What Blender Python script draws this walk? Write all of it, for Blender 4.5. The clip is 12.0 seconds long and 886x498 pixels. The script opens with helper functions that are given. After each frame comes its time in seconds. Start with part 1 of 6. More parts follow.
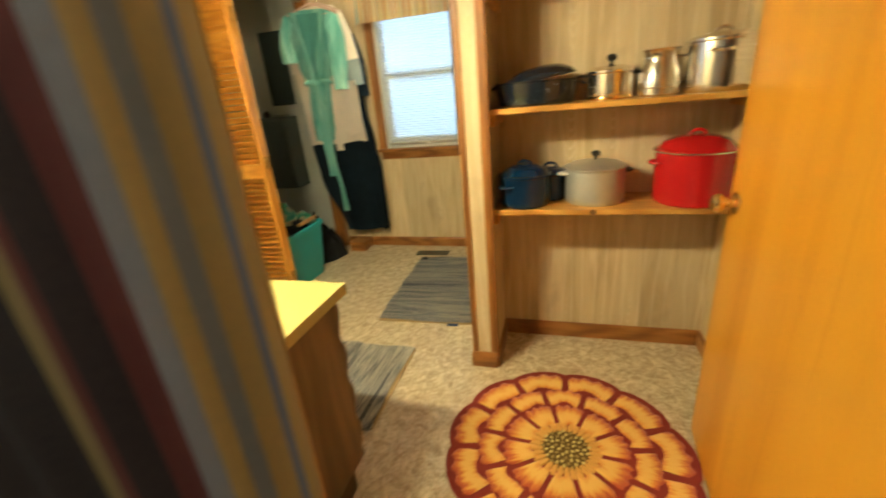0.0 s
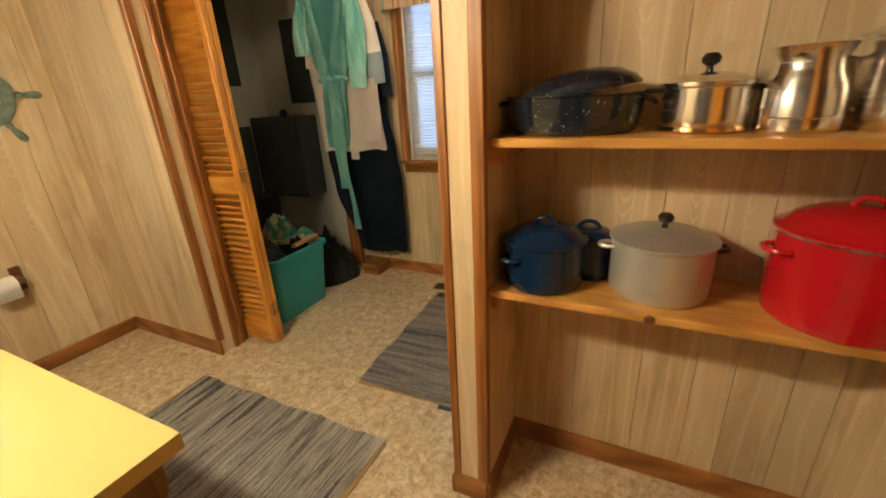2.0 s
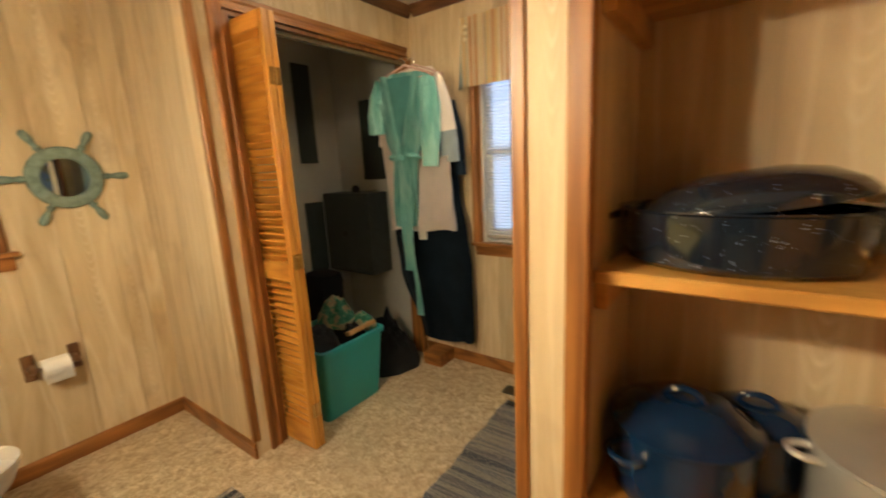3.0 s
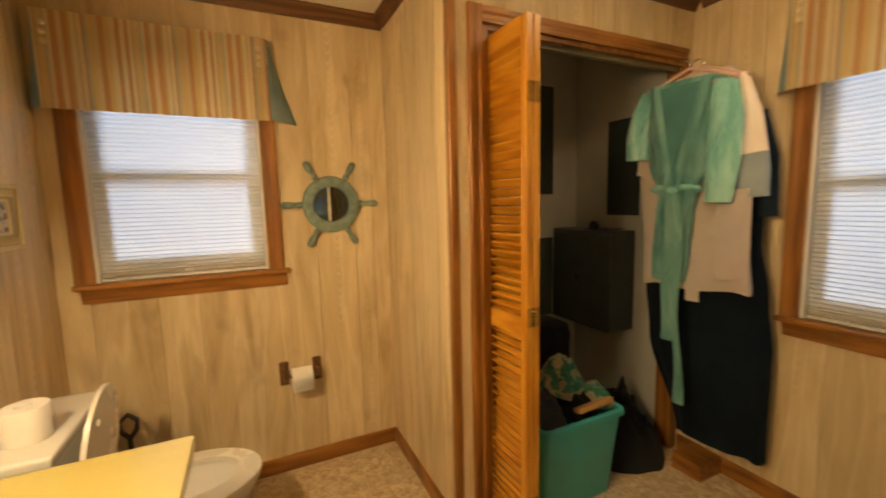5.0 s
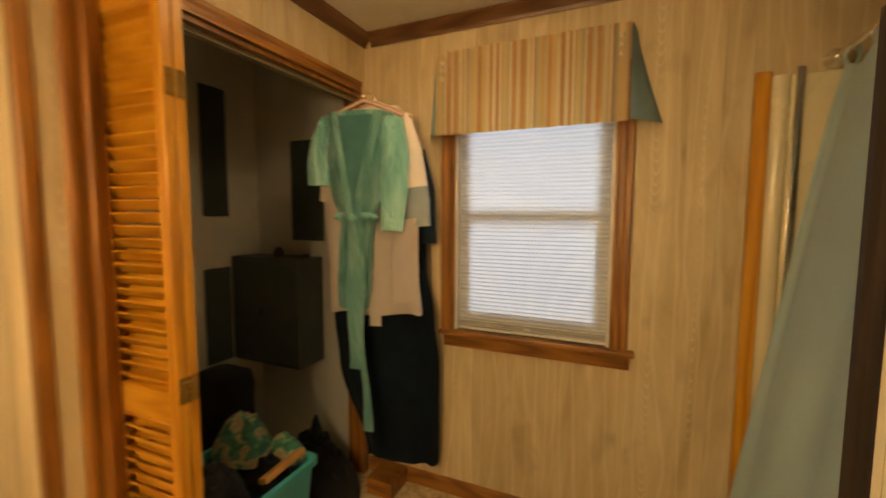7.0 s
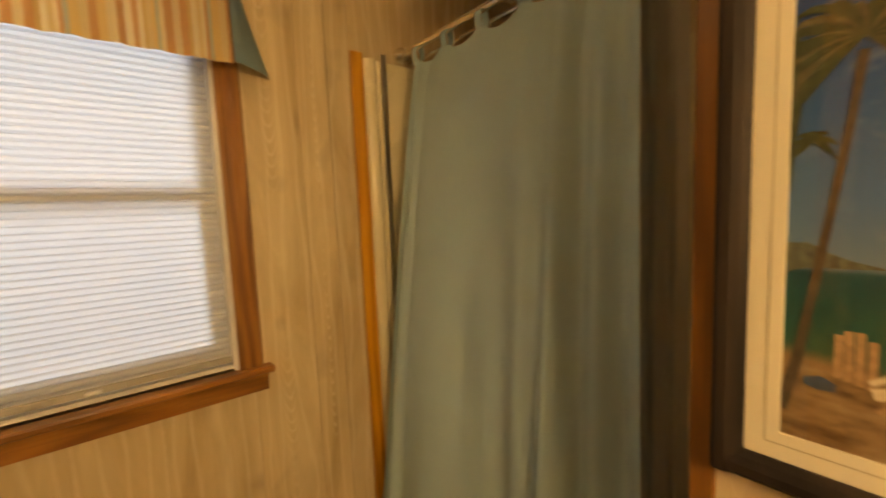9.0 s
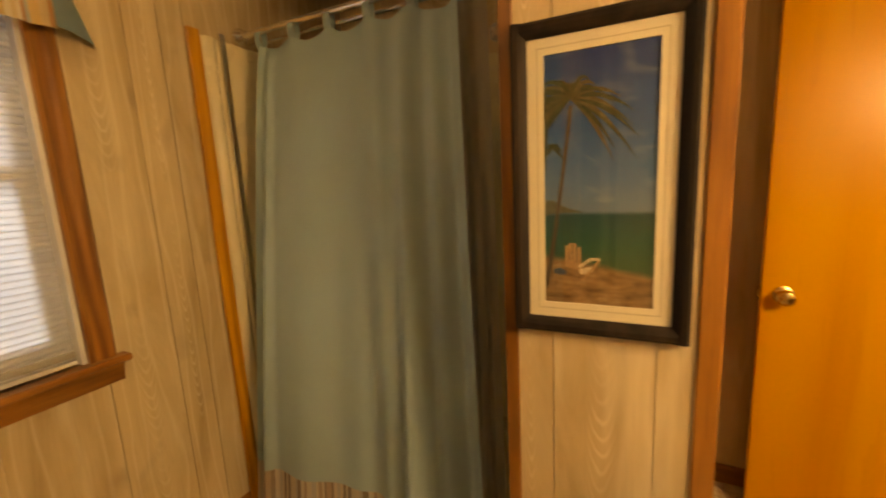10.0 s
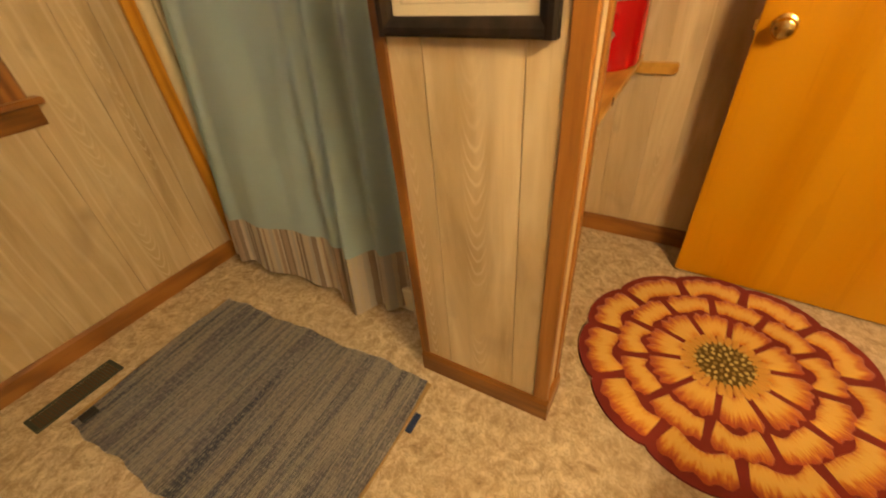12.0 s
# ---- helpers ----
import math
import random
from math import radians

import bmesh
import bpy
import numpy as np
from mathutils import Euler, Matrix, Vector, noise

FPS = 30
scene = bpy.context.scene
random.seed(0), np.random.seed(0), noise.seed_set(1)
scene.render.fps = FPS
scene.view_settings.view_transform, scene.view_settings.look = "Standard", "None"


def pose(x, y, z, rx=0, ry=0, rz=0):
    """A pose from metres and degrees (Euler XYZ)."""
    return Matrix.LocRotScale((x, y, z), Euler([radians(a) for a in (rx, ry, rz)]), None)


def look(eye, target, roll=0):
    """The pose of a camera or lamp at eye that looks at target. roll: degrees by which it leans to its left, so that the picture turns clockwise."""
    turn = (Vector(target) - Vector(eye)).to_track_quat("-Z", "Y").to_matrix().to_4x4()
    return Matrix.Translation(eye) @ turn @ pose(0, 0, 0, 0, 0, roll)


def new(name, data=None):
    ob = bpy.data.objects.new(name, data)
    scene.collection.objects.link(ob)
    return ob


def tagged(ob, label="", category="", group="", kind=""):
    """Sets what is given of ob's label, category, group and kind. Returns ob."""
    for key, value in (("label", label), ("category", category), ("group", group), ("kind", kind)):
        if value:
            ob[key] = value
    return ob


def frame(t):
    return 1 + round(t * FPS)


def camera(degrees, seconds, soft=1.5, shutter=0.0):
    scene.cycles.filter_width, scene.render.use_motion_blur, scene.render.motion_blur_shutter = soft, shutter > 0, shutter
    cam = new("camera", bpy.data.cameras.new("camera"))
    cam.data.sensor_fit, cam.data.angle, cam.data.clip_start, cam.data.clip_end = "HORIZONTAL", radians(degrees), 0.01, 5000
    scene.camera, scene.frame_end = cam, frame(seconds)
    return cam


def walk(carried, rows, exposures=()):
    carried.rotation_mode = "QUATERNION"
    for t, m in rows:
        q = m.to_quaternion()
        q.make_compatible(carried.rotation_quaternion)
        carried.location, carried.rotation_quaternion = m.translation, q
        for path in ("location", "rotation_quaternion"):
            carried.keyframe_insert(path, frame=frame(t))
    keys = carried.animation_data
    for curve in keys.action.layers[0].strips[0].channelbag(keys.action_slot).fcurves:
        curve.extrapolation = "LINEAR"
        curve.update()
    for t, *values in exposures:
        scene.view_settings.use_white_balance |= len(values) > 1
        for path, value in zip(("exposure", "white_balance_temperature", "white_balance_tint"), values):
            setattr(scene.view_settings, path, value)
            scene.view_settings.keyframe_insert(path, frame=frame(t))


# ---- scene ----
cam = camera(94.9, 12.0, soft=1.7, shutter=0.45)
PATH = [
    (0, (0.389, 2.279, 1.271), (-0.16, 4.065, 0.558), -5.2),
    (0.2, (0.407, 2.35, 1.272), (0.031, 4.183, 0.566), -5.5),
    (0.5, (0.393, 2.482, 1.274), (0.175, 4.339, 0.566), -5.1),
    (1, (0.383, 2.658, 1.28), (0.036, 4.492, 0.561), -6.6),
    (1.5, (0.429, 2.857, 1.296), (-0.251, 4.589, 0.564), -4.4),
    (2, (0.454, 2.986, 1.301), (-0.372, 4.662, 0.59), -3.0),
    (2.5, (0.396, 3.156, 1.337), (-0.557, 4.838, 0.825), -1.4),
    (3, (0.29, 3.323, 1.366), (-0.872, 4.9, 0.964), -2.9),
    (3.2, (0.235, 3.386, 1.362), (-1.096, 4.821, 0.95), -2.3),
    (4.8, (-0.079, 3.524, 1.404), (-1.846, 4.423, 1.137), -1.0),
    (5, (-0.148, 3.477, 1.396), (-1.944, 4.326, 1.166), -1.4),
    (5.5, (-0.258, 3.386, 1.387), (-2.13, 4.035, 1.116), -1.6),
    (6, (-0.253, 3.403, 1.413), (-2.004, 4.353, 1.235), -2.3),
    (6.5, (-0.216, 3.532, 1.451), (-1.402, 5.139, 1.346), -1.1),
    (6.7, (-0.228, 3.6, 1.445), (-1.26, 5.309, 1.323), -0.5),
    (8.3, (-0.519, 4.017, 1.386), (0.049, 5.922, 1.161), -1.1),
    (8.5, (-0.525, 4.059, 1.372), (0.236, 5.897, 1.158), -2.4),
    (9, (-0.579, 4.135, 1.358), (0.669, 5.686, 1.167), -2.4),
    (9.5, (-0.77, 4.14, 1.382), (0.875, 5.251, 1.137), -3.2),
    (10, (-0.881, 4.068, 1.358), (0.897, 4.923, 1.032), -2.9),
    (10.5, (-0.84, 3.962, 1.332), (0.986, 4.668, 0.925), -2.9),
    (11, (-0.746, 3.834, 1.27), (0.941, 4.695, 0.626), -3.4),
    (11.5, (-0.724, 3.794, 1.187), (0.705, 4.77, 0.183), -4.4),
    (12, (-0.7, 3.77, 1.151), (0.65, 4.642, -0.039), -5.2),
]
# stops, kelvin, tint
EXPOSURES = [
    (0.0, 0.58, 5500, -9),
    (0.3, 0.25, 5600, -2),
    (0.6, 0.0, 5600, 3),
    (1.0, -0.02, 5500, 6),
    (3.0, 0.15, 5600, 9),
    (5.0, -0.08, 7300, 13),
    (5.5, 0.02, 7500, 13),
    (6.5, -0.2, 7900, 13),
    (8.5, 0.02, 8100, 14),
    (9.0, 0.02, 9000, 16),
    (9.5, 0.02, 9700, 18),
    (10.5, -0.05, 10200, 20),
    (11.0, -0.05, 8400, 16),
    (12.0, 0.22, 7500, 16),
]
walk(cam, [(t, look(eye, target, roll)) for t, eye, target, roll in PATH], EXPOSURES)

# ---- world and large lights ----
world = bpy.data.worlds.new("sky")
scene.world = world
world.use_nodes = True
_bg = world.node_tree.nodes["Background"]
_sky = world.node_tree.nodes.new("ShaderNodeTexSky")
_sky.sky_type = 'NISHITA'
_sky.sun_disc = False
_sky.sun_elevation, _sky.sun_rotation = radians(32), radians(200)
world.node_tree.links.new(_sky.outputs[0], _bg.inputs[0])
_bg.inputs[1].default_value = 0.06
_sun = new("sun", bpy.data.lights.new("sun", 'SUN'))
_sun.data.energy, _sun.data.angle, _sun.data.color = 1.0, radians(12), (1.0, 0.95, 0.88)
_sun.matrix_world = look((0, 0, 0), (0.3, 0.8, -0.55))
LAMP_WARM = (1.0, 0.765, 0.43)
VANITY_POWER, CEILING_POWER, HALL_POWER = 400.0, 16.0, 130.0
WINDOW_POWER = 40.0

# ---- plan, metres ----
WX, NY, SY, EX = -2.335, 5.55, 2.735, 1.06     # faces of the west, north, south and east walls
CX, CY = -1.538, 4.175                          # closet front and closet side
CEIL = 2.365
PX0, PX1, PY0, PY1 = 0.0, 0.112, 3.92, 4.335    # the partition between niche, shower and room
NICHE = 4.245                                   # back of the niche
JX0, JX1 = -0.034, 0.865                        # doorway
WIN1 = (2.868, 3.548, 1.085, 1.99)              # y0, y1, z0, z1
WIN2 = (-1.02, -0.305, 0.872, 1.99)            # x0, x1, z0, z1


# ---- mesh helpers ----
def B():
    return bmesh.new()


def box(bm, x0, x1, y0, y1, z0, z1, bev=0.0, seg=1):
    m = Matrix.LocRotScale(((x0 + x1) / 2, (y0 + y1) / 2, (z0 + z1) / 2), None, (abs(x1 - x0), abs(y1 - y0), abs(z1 - z0)))
    r = bmesh.ops.create_cube(bm, size=1.0, matrix=m)
    if bev:
        es = list({e for v in r["verts"] for e in v.link_edges})
        bmesh.ops.bevel(bm, geom=es, offset=bev, segments=seg, affect='EDGES', profile=0.6)
    return bm


def turned(bm, m, start=0):
    bm.verts.ensure_lookup_table()
    bmesh.ops.transform(bm, matrix=m, verts=bm.verts[start:])
    return bm


def lathe(bm, profile, seg=32, c=(0, 0, 0), m=None, sx=1.0, sy=1.0):
    """A turned solid about z: profile of (radius, height)."""
    rings = []
    for r, h in profile:
        ring = []
        for i in range(seg):
            a = 2 * math.pi * i / seg
            p = Vector((r * math.cos(a) * sx, r * math.sin(a) * sy, h))
            p = (m @ p) if m else p
            ring.append(bm.verts.new(p + Vector(c)))
        rings.append(ring)
    for a, b in zip(rings, rings[1:]):
        for i in range(seg):
            j = (i + 1) % seg
            bm.faces.new((a[i], a[j], b[j], b[i]))
    if profile[0][0] > 1e-5:
        bm.faces.new(rings[0][::-1])
    if profile[-1][0] > 1e-5:
        bm.faces.new(rings[-1])
    bmesh.ops.remove_doubles(bm, verts=[v for r in rings for v in r], dist=1e-6)
    return bm


def tube(bm, pts, r, seg=10, closed=False):
    """A round bar along points; r a number or one for each point."""
    pts = [Vector(p) for p in pts]
    n = len(pts)
    rs = r if isinstance(r, (list, tuple)) else [r] * n
    rings, up = [], None
    for i, p in enumerate(pts):
        a, b = (pts[i - 1], pts[(i + 1) % n]) if closed else (pts[max(i - 1, 0)], pts[min(i + 1, n - 1)])
        d = (b - a).normalized()
        if up is None:
            up = d.orthogonal().normalized()
        up = (up - d * up.dot(d)).normalized()
        side = d.cross(up)
        rings.append([bm.verts.new(p + rs[i] * (math.cos(t) * up + math.sin(t) * side)) for t in (2 * math.pi * k / seg for k in range(seg))])
    pairs = list(zip(rings, rings[1:])) + ([(rings[-1], rings[0])] if closed else [])
    for a, b in pairs:
        for i in range(seg):
            bm.faces.new((a[i], a[(i + 1) % seg], b[(i + 1) % seg], b[i]))
    if not closed:
        bm.faces.new(rings[0][::-1])
        bm.faces.new(rings[-1])
    return bm


def prism(bm, outline, axis, a0, a1):
    """An outline of (u, v) drawn out along an axis from a0 to a1. axis x: u, v are y, z; y: x, z; z: x, y."""
    def p(u, v, a):
        return {"x": (a, u, v), "y": (u, a, v), "z": (u, v, a)}[axis]
    lo = [bm.verts.new(p(u, v, a0)) for u, v in outline]
    hi = [bm.verts.new(p(u, v, a1)) for u, v in outline]
    n = len(outline)
    bm.faces.new(lo[::-1])
    bm.faces.new(hi)
    for i in range(n):
        bm.faces.new((lo[i], lo[(i + 1) % n], hi[(i + 1) % n], hi[i]))
    bmesh.ops.recalc_face_normals(bm, faces=bm.faces[:])
    return bm


def sheet(bm, fn, nu, nv, thick=0.0, uv=True):
    """A grid fn(u, v) -> point with u, v in 0..1; thick gives it a second skin."""
    layer = bm.loops.layers.uv.verify() if uv else None
    vs = [[bm.verts.new(fn(i / nu, j / nv)) for j in range(nv + 1)] for i in range(nu + 1)]
    faces = []
    for i in range(nu):
        for j in range(nv):
            f = bm.faces.new((vs[i][j], vs[i + 1][j], vs[i + 1][j + 1], vs[i][j + 1]))
            if layer:
                for l, (a, b) in zip(f.loops, ((i, j), (i + 1, j), (i + 1, j + 1), (i, j + 1))):
                    l[layer].uv = (a / nu, b / nv)
            faces.append(f)
    if thick:
        bmesh.ops.solidify(bm, geom=faces, thickness=thick)
    return bm


def finish(name, bm, mat, smooth=False):
    me = bpy.data.meshes.new(name)
    bmesh.ops.recalc_face_normals(bm, faces=bm.faces[:])
    bm.to_mesh(me)
    bm.free()
    me.materials.append(mat)
    if smooth:
        me.shade_smooth()
        me.set_sharp_from_angle(angle=radians(38))
    return me


def part(name, bm, mat, parent, label="", smooth=False):
    ob = new(name, finish(name, bm, mat, smooth))
    ob.parent = parent
    return tagged(ob, label)


def thing(name, loc=(0, 0, 0), label="", category="", group="", rz=0.0, kind=""):
    ob = new(name)
    ob.empty_display_size = 0.05
    ob.matrix_world = pose(*loc, 0, 0, rz)
    return tagged(ob, label, category, group, kind)


def solid(name, bm, mat, label="", category="", kind="", smooth=False, loc=None):
    ob = new(name, finish(name, bm, mat, smooth))
    if loc:
        ob.location = loc
    return tagged(ob, label, category, "", kind)


# ---- materials ----
def mat_base(name, rough=0.5, metal=0.0):
    m = bpy.data.materials.new(name)
    m.use_nodes = True
    nt = m.node_tree
    bsdf = nt.nodes["Principled BSDF"]
    bsdf.inputs["Roughness"].default_value = rough
    bsdf.inputs["Metallic"].default_value = metal
    return m, nt, bsdf


def N(nt, kind, **inputs):
    n = nt.nodes.new("ShaderNode" + kind)
    for k, v in inputs.items():
        n.inputs[k.replace("_", " ")].default_value = v
    return n


def ramp(nt, fac, stops):
    r = nt.nodes.new("ShaderNodeValToRGB")
    el = r.color_ramp.elements
    while len(el) < len(stops):
        el.new(0.5)
    for e, (p, c) in zip(el, stops):
        e.position = p
        e.color = (*c, 1) if len(c) == 3 else c
    nt.links.new(fac, r.inputs[0])
    return r.outputs[0]


def coords(nt, scale=(1, 1, 1), source="Object", shift=0.0):
    t = nt.nodes.new("ShaderNodeTexCoord")
    m = nt.nodes.new("ShaderNodeMapping")
    m.inputs["Scale"].default_value = scale
    nt.links.new(t.outputs[source], m.inputs[0])
    if shift:
        info = nt.nodes.new("ShaderNodeObjectInfo")
        mul = nt.nodes.new("ShaderNodeMath")
        mul.operation = 'MULTIPLY'
        mul.inputs[1].default_value = shift
        nt.links.new(info.outputs["Random"], mul.inputs[0])
        nt.links.new(mul.outputs[0], m.inputs["Location"])
    return m.outputs[0]


def noise_tex(nt, vec, scale, detail=4.0, rough=0.55, dist=0.0):
    n = N(nt, "TexNoise", Scale=scale, Detail=detail, Roughness=rough, Distortion=dist)
    nt.links.new(vec, n.inputs["Vector"])
    return n.outputs["Fac"]


def mix(nt, fac, a, b, blend='MIX'):
    n = nt.nodes.new("ShaderNodeMix")
    n.data_type, n.blend_type = 'RGBA', blend
    for sock, v in ((n.inputs[0], fac), (n.inputs[6], a), (n.inputs[7], b)):
        if isinstance(v, bpy.types.NodeSocket):
            nt.links.new(v, sock)
        else:
            sock.default_value = v if isinstance(v, float) else (*v, 1)
    return n.outputs[2]


def math_node(nt, op, a, b=0.0, c=0.0):
    n = nt.nodes.new("ShaderNodeMath")
    n.operation = op
    for sock, v in zip(n.inputs, (a, b, c)):
        if isinstance(v, bpy.types.NodeSocket):
            nt.links.new(v, sock)
        else:
            sock.default_value = v
    return n.outputs[0]


def bump(nt, bsdf, height, strength=0.2, dist=0.01):
    b = N(nt, "Bump", Strength=strength, Distance=dist)
    nt.links.new(height, b.inputs["Height"])
    nt.links.new(b.outputs[0], bsdf.inputs["Normal"])


def plain(name, col, rough=0.5, metal=0.0, var=0.12, scale=14.0, bumps=0.05, coat=0.0):
    """A nearly even finish with slight mottling and wear."""
    m, nt, bsdf = mat_base(name, rough, metal)
    v = coords(nt)
    f = noise_tex(nt, v, scale, 5.0)
    lo, hi = [max(c * (1 - var), 0) for c in col], [min(c * (1 + var), 1) for c in col]
    nt.links.new(ramp(nt, f, [(0.3, lo), (0.7, hi)]), bsdf.inputs["Base Color"])
    f2 = noise_tex(nt, v, scale * 6, 3.0)
    r = N(nt, "MapRange", From_Min=0.2, From_Max=0.8, To_Min=max(rough - 0.08, 0.02), To_Max=min(rough + 0.1, 1))
    nt.links.new(f, r.inputs[0])
    nt.links.new(r.outputs[0], bsdf.inputs["Roughness"])
    if bumps:
        bump(nt, bsdf, f2, bumps, 0.004)
    bsdf.inputs["Coat Weight"].default_value = coat
    return m


def wood(name, dark, mid, light, axis="z", rough=0.42, grain=1.0, coat=0.15, rings=0.35):
    """Stained wood with the grain along an axis."""
    m, nt, bsdf = mat_base(name, rough)
    s = {"x": (1.3, 22, 22), "y": (22, 1.3, 22), "z": (22, 22, 1.3)}[axis]
    v = coords(nt, [a * grain for a in s], shift=7.0)
    f = noise_tex(nt, v, 1.6, 6.0, 0.62, 0.5)
    fine = noise_tex(nt, coords(nt, [a * grain * 5 for a in s], shift=3.0), 1.0, 3.0)
    s2 = {"x": (0.9, 7, 7), "y": (7, 0.9, 7), "z": (7, 7, 0.9)}[axis]
    w = N(nt, "TexWave", Scale=1.1, Distortion=9.0, Detail=2.0)
    w.inputs["Detail Scale"].default_value = 1.2
    nt.links.new(coords(nt, [a * grain for a in s2], shift=5.0), w.inputs["Vector"])
    fac = math_node(nt, 'ADD', math_node(nt, 'MULTIPLY', f, 1 - rings), math_node(nt, 'MULTIPLY', w.outputs["Fac"], rings))
    col = ramp(nt, fac, [(0.28, dark), (0.5, mid), (0.74, light)])
    col = mix(nt, math_node(nt, 'MULTIPLY', math_node(nt, 'GREATER_THAN', fine, 0.6), 0.22), col, dark)
    nt.links.new(col, bsdf.inputs["Base Color"])
    bump(nt, bsdf, math_node(nt, 'ADD', f, fine), 0.12, 0.003)
    bsdf.inputs["Coat Weight"].default_value = coat
    bsdf.inputs["Coat Roughness"].default_value = 0.3
    return m


def panelling(name):
    """Whitewashed wood-grain panelling, grain upright, with cathedral figures, knots and grey streaks."""
    m, nt, bsdf = mat_base(name, 0.5)
    f = noise_tex(nt, coords(nt, (4.5, 4.5, 0.75), shift=9.0), 1.5, 6.0, 0.6, 1.1)
    fine = noise_tex(nt, coords(nt, (80, 80, 3.0), shift=2.0), 1.0, 4.0)
    w = N(nt, "TexWave", Scale=1.0, Distortion=12.0, Detail=3.0)
    w.inputs["Detail Scale"].default_value = 0.9
    nt.links.new(coords(nt, (5.5, 5.5, 0.8), shift=6.0), w.inputs["Vector"])
    col = ramp(nt, f, [(0.26, (0.40, 0.29, 0.155)), (0.42, (0.54, 0.41, 0.235)), (0.56, (0.62, 0.485, 0.295)), (0.72, (0.69, 0.565, 0.365))])
    col = mix(nt, math_node(nt, 'MULTIPLY', math_node(nt, 'POWER', w.outputs["Fac"], 12.0), 0.34), col, (0.80, 0.70, 0.51))
    col = mix(nt, math_node(nt, 'MULTIPLY', math_node(nt, 'GREATER_THAN', fine, 0.60), 0.11), col, (0.36, 0.265, 0.155))
    blot = noise_tex(nt, coords(nt, (1, 1, 0.7), shift=11.0), 4.5, 3.0, 0.5, 0.4)
    spots = math_node(nt, 'MULTIPLY', N(nt, "MapRange", From_Min=0.60, From_Max=0.74).outputs[0], 1.0)
    mr = spots.node.inputs[0].links[0].from_node
    nt.links.new(blot, mr.inputs[0])
    col = mix(nt, math_node(nt, 'MULTIPLY', spots, 0.45), col, (0.30, 0.215, 0.14))
    cells = N(nt, "TexVoronoi", Scale=2.1)
    nt.links.new(coords(nt, (1, 1, 0.55), shift=4.0), cells.inputs["Vector"])
    knots = N(nt, "MapRange", From_Min=0.075, From_Max=0.02, To_Max=0.7)
    nt.links.new(math_node(nt, 'ADD', cells.outputs["Distance"], math_node(nt, 'MULTIPLY', math_node(nt, 'SUBTRACT', f, 0.5), 0.10)), knots.inputs[0])
    col = mix(nt, knots.outputs[0], col, (0.17, 0.105, 0.06))
    info = nt.nodes.new("ShaderNodeObjectInfo")
    tc = nt.nodes.new("ShaderNodeTexCoord")
    ga, gb = nt.nodes.new("ShaderNodeSeparateXYZ"), nt.nodes.new("ShaderNodeSeparateXYZ")
    nt.links.new(tc.outputs["Generated"], ga.inputs[0])
    nt.links.new(tc.outputs["Object"], gb.inputs[0])
    dx, dy = (math_node(nt, 'POWER', math_node(nt, 'SUBTRACT', ga.outputs[i], 0.5), 2.0) for i in (0, 1))
    off = math_node(nt, 'MINIMUM', dx, dy)
    wav = noise_tex(nt, coords(nt, (14, 14, 5), shift=8.0), 1.0, 3.0)
    phase = math_node(nt, 'SUBTRACT', math_node(nt, 'ADD', gb.outputs[2], math_node(nt, 'MULTIPLY', wav, 0.07)), math_node(nt, 'MULTIPLY', off, 3.6))
    line = math_node(nt, 'POWER', math_node(nt, 'MULTIPLY_ADD', math_node(nt, 'SINE', math_node(nt, 'MULTIPLY', phase, 150.0)), 0.5, 0.5), 5.0)
    band = N(nt, "MapRange", From_Min=0.024, From_Max=0.004)
    nt.links.new(off, band.inputs[0])
    patch = N(nt, "MapRange", From_Min=0.42, From_Max=0.60, To_Max=0.42)
    nt.links.new(noise_tex(nt, coords(nt, (1, 1, 2.6), shift=31.0), 1.0, 2.0), patch.inputs[0])
    some = N(nt, "Math")
    some.operation = 'MULTIPLY'
    nt.links.new(patch.outputs[0], some.inputs[0])
    nt.links.new(math_node(nt, 'GREATER_THAN', info.outputs["Random"], 0.45), some.inputs[1])
    col = mix(nt, math_node(nt, 'MULTIPLY', math_node(nt, 'MULTIPLY', line, band.outputs[0]), some.outputs[0]), col, (0.84, 0.745, 0.56))
    tone = N(nt, "MapRange", To_Min=0.90, To_Max=1.06)
    nt.links.new(info.outputs["Random"], tone.inputs[0])
    hsv = N(nt, "HueSaturation")
    nt.links.new(col, hsv.inputs["Color"])
    nt.links.new(tone.outputs[0], hsv.inputs["Value"])
    nt.links.new(hsv.outputs[0], bsdf.inputs["Base Color"])
    bump(nt, bsdf, math_node(nt, 'ADD', fine, f), 0.10, 0.003)
    return m


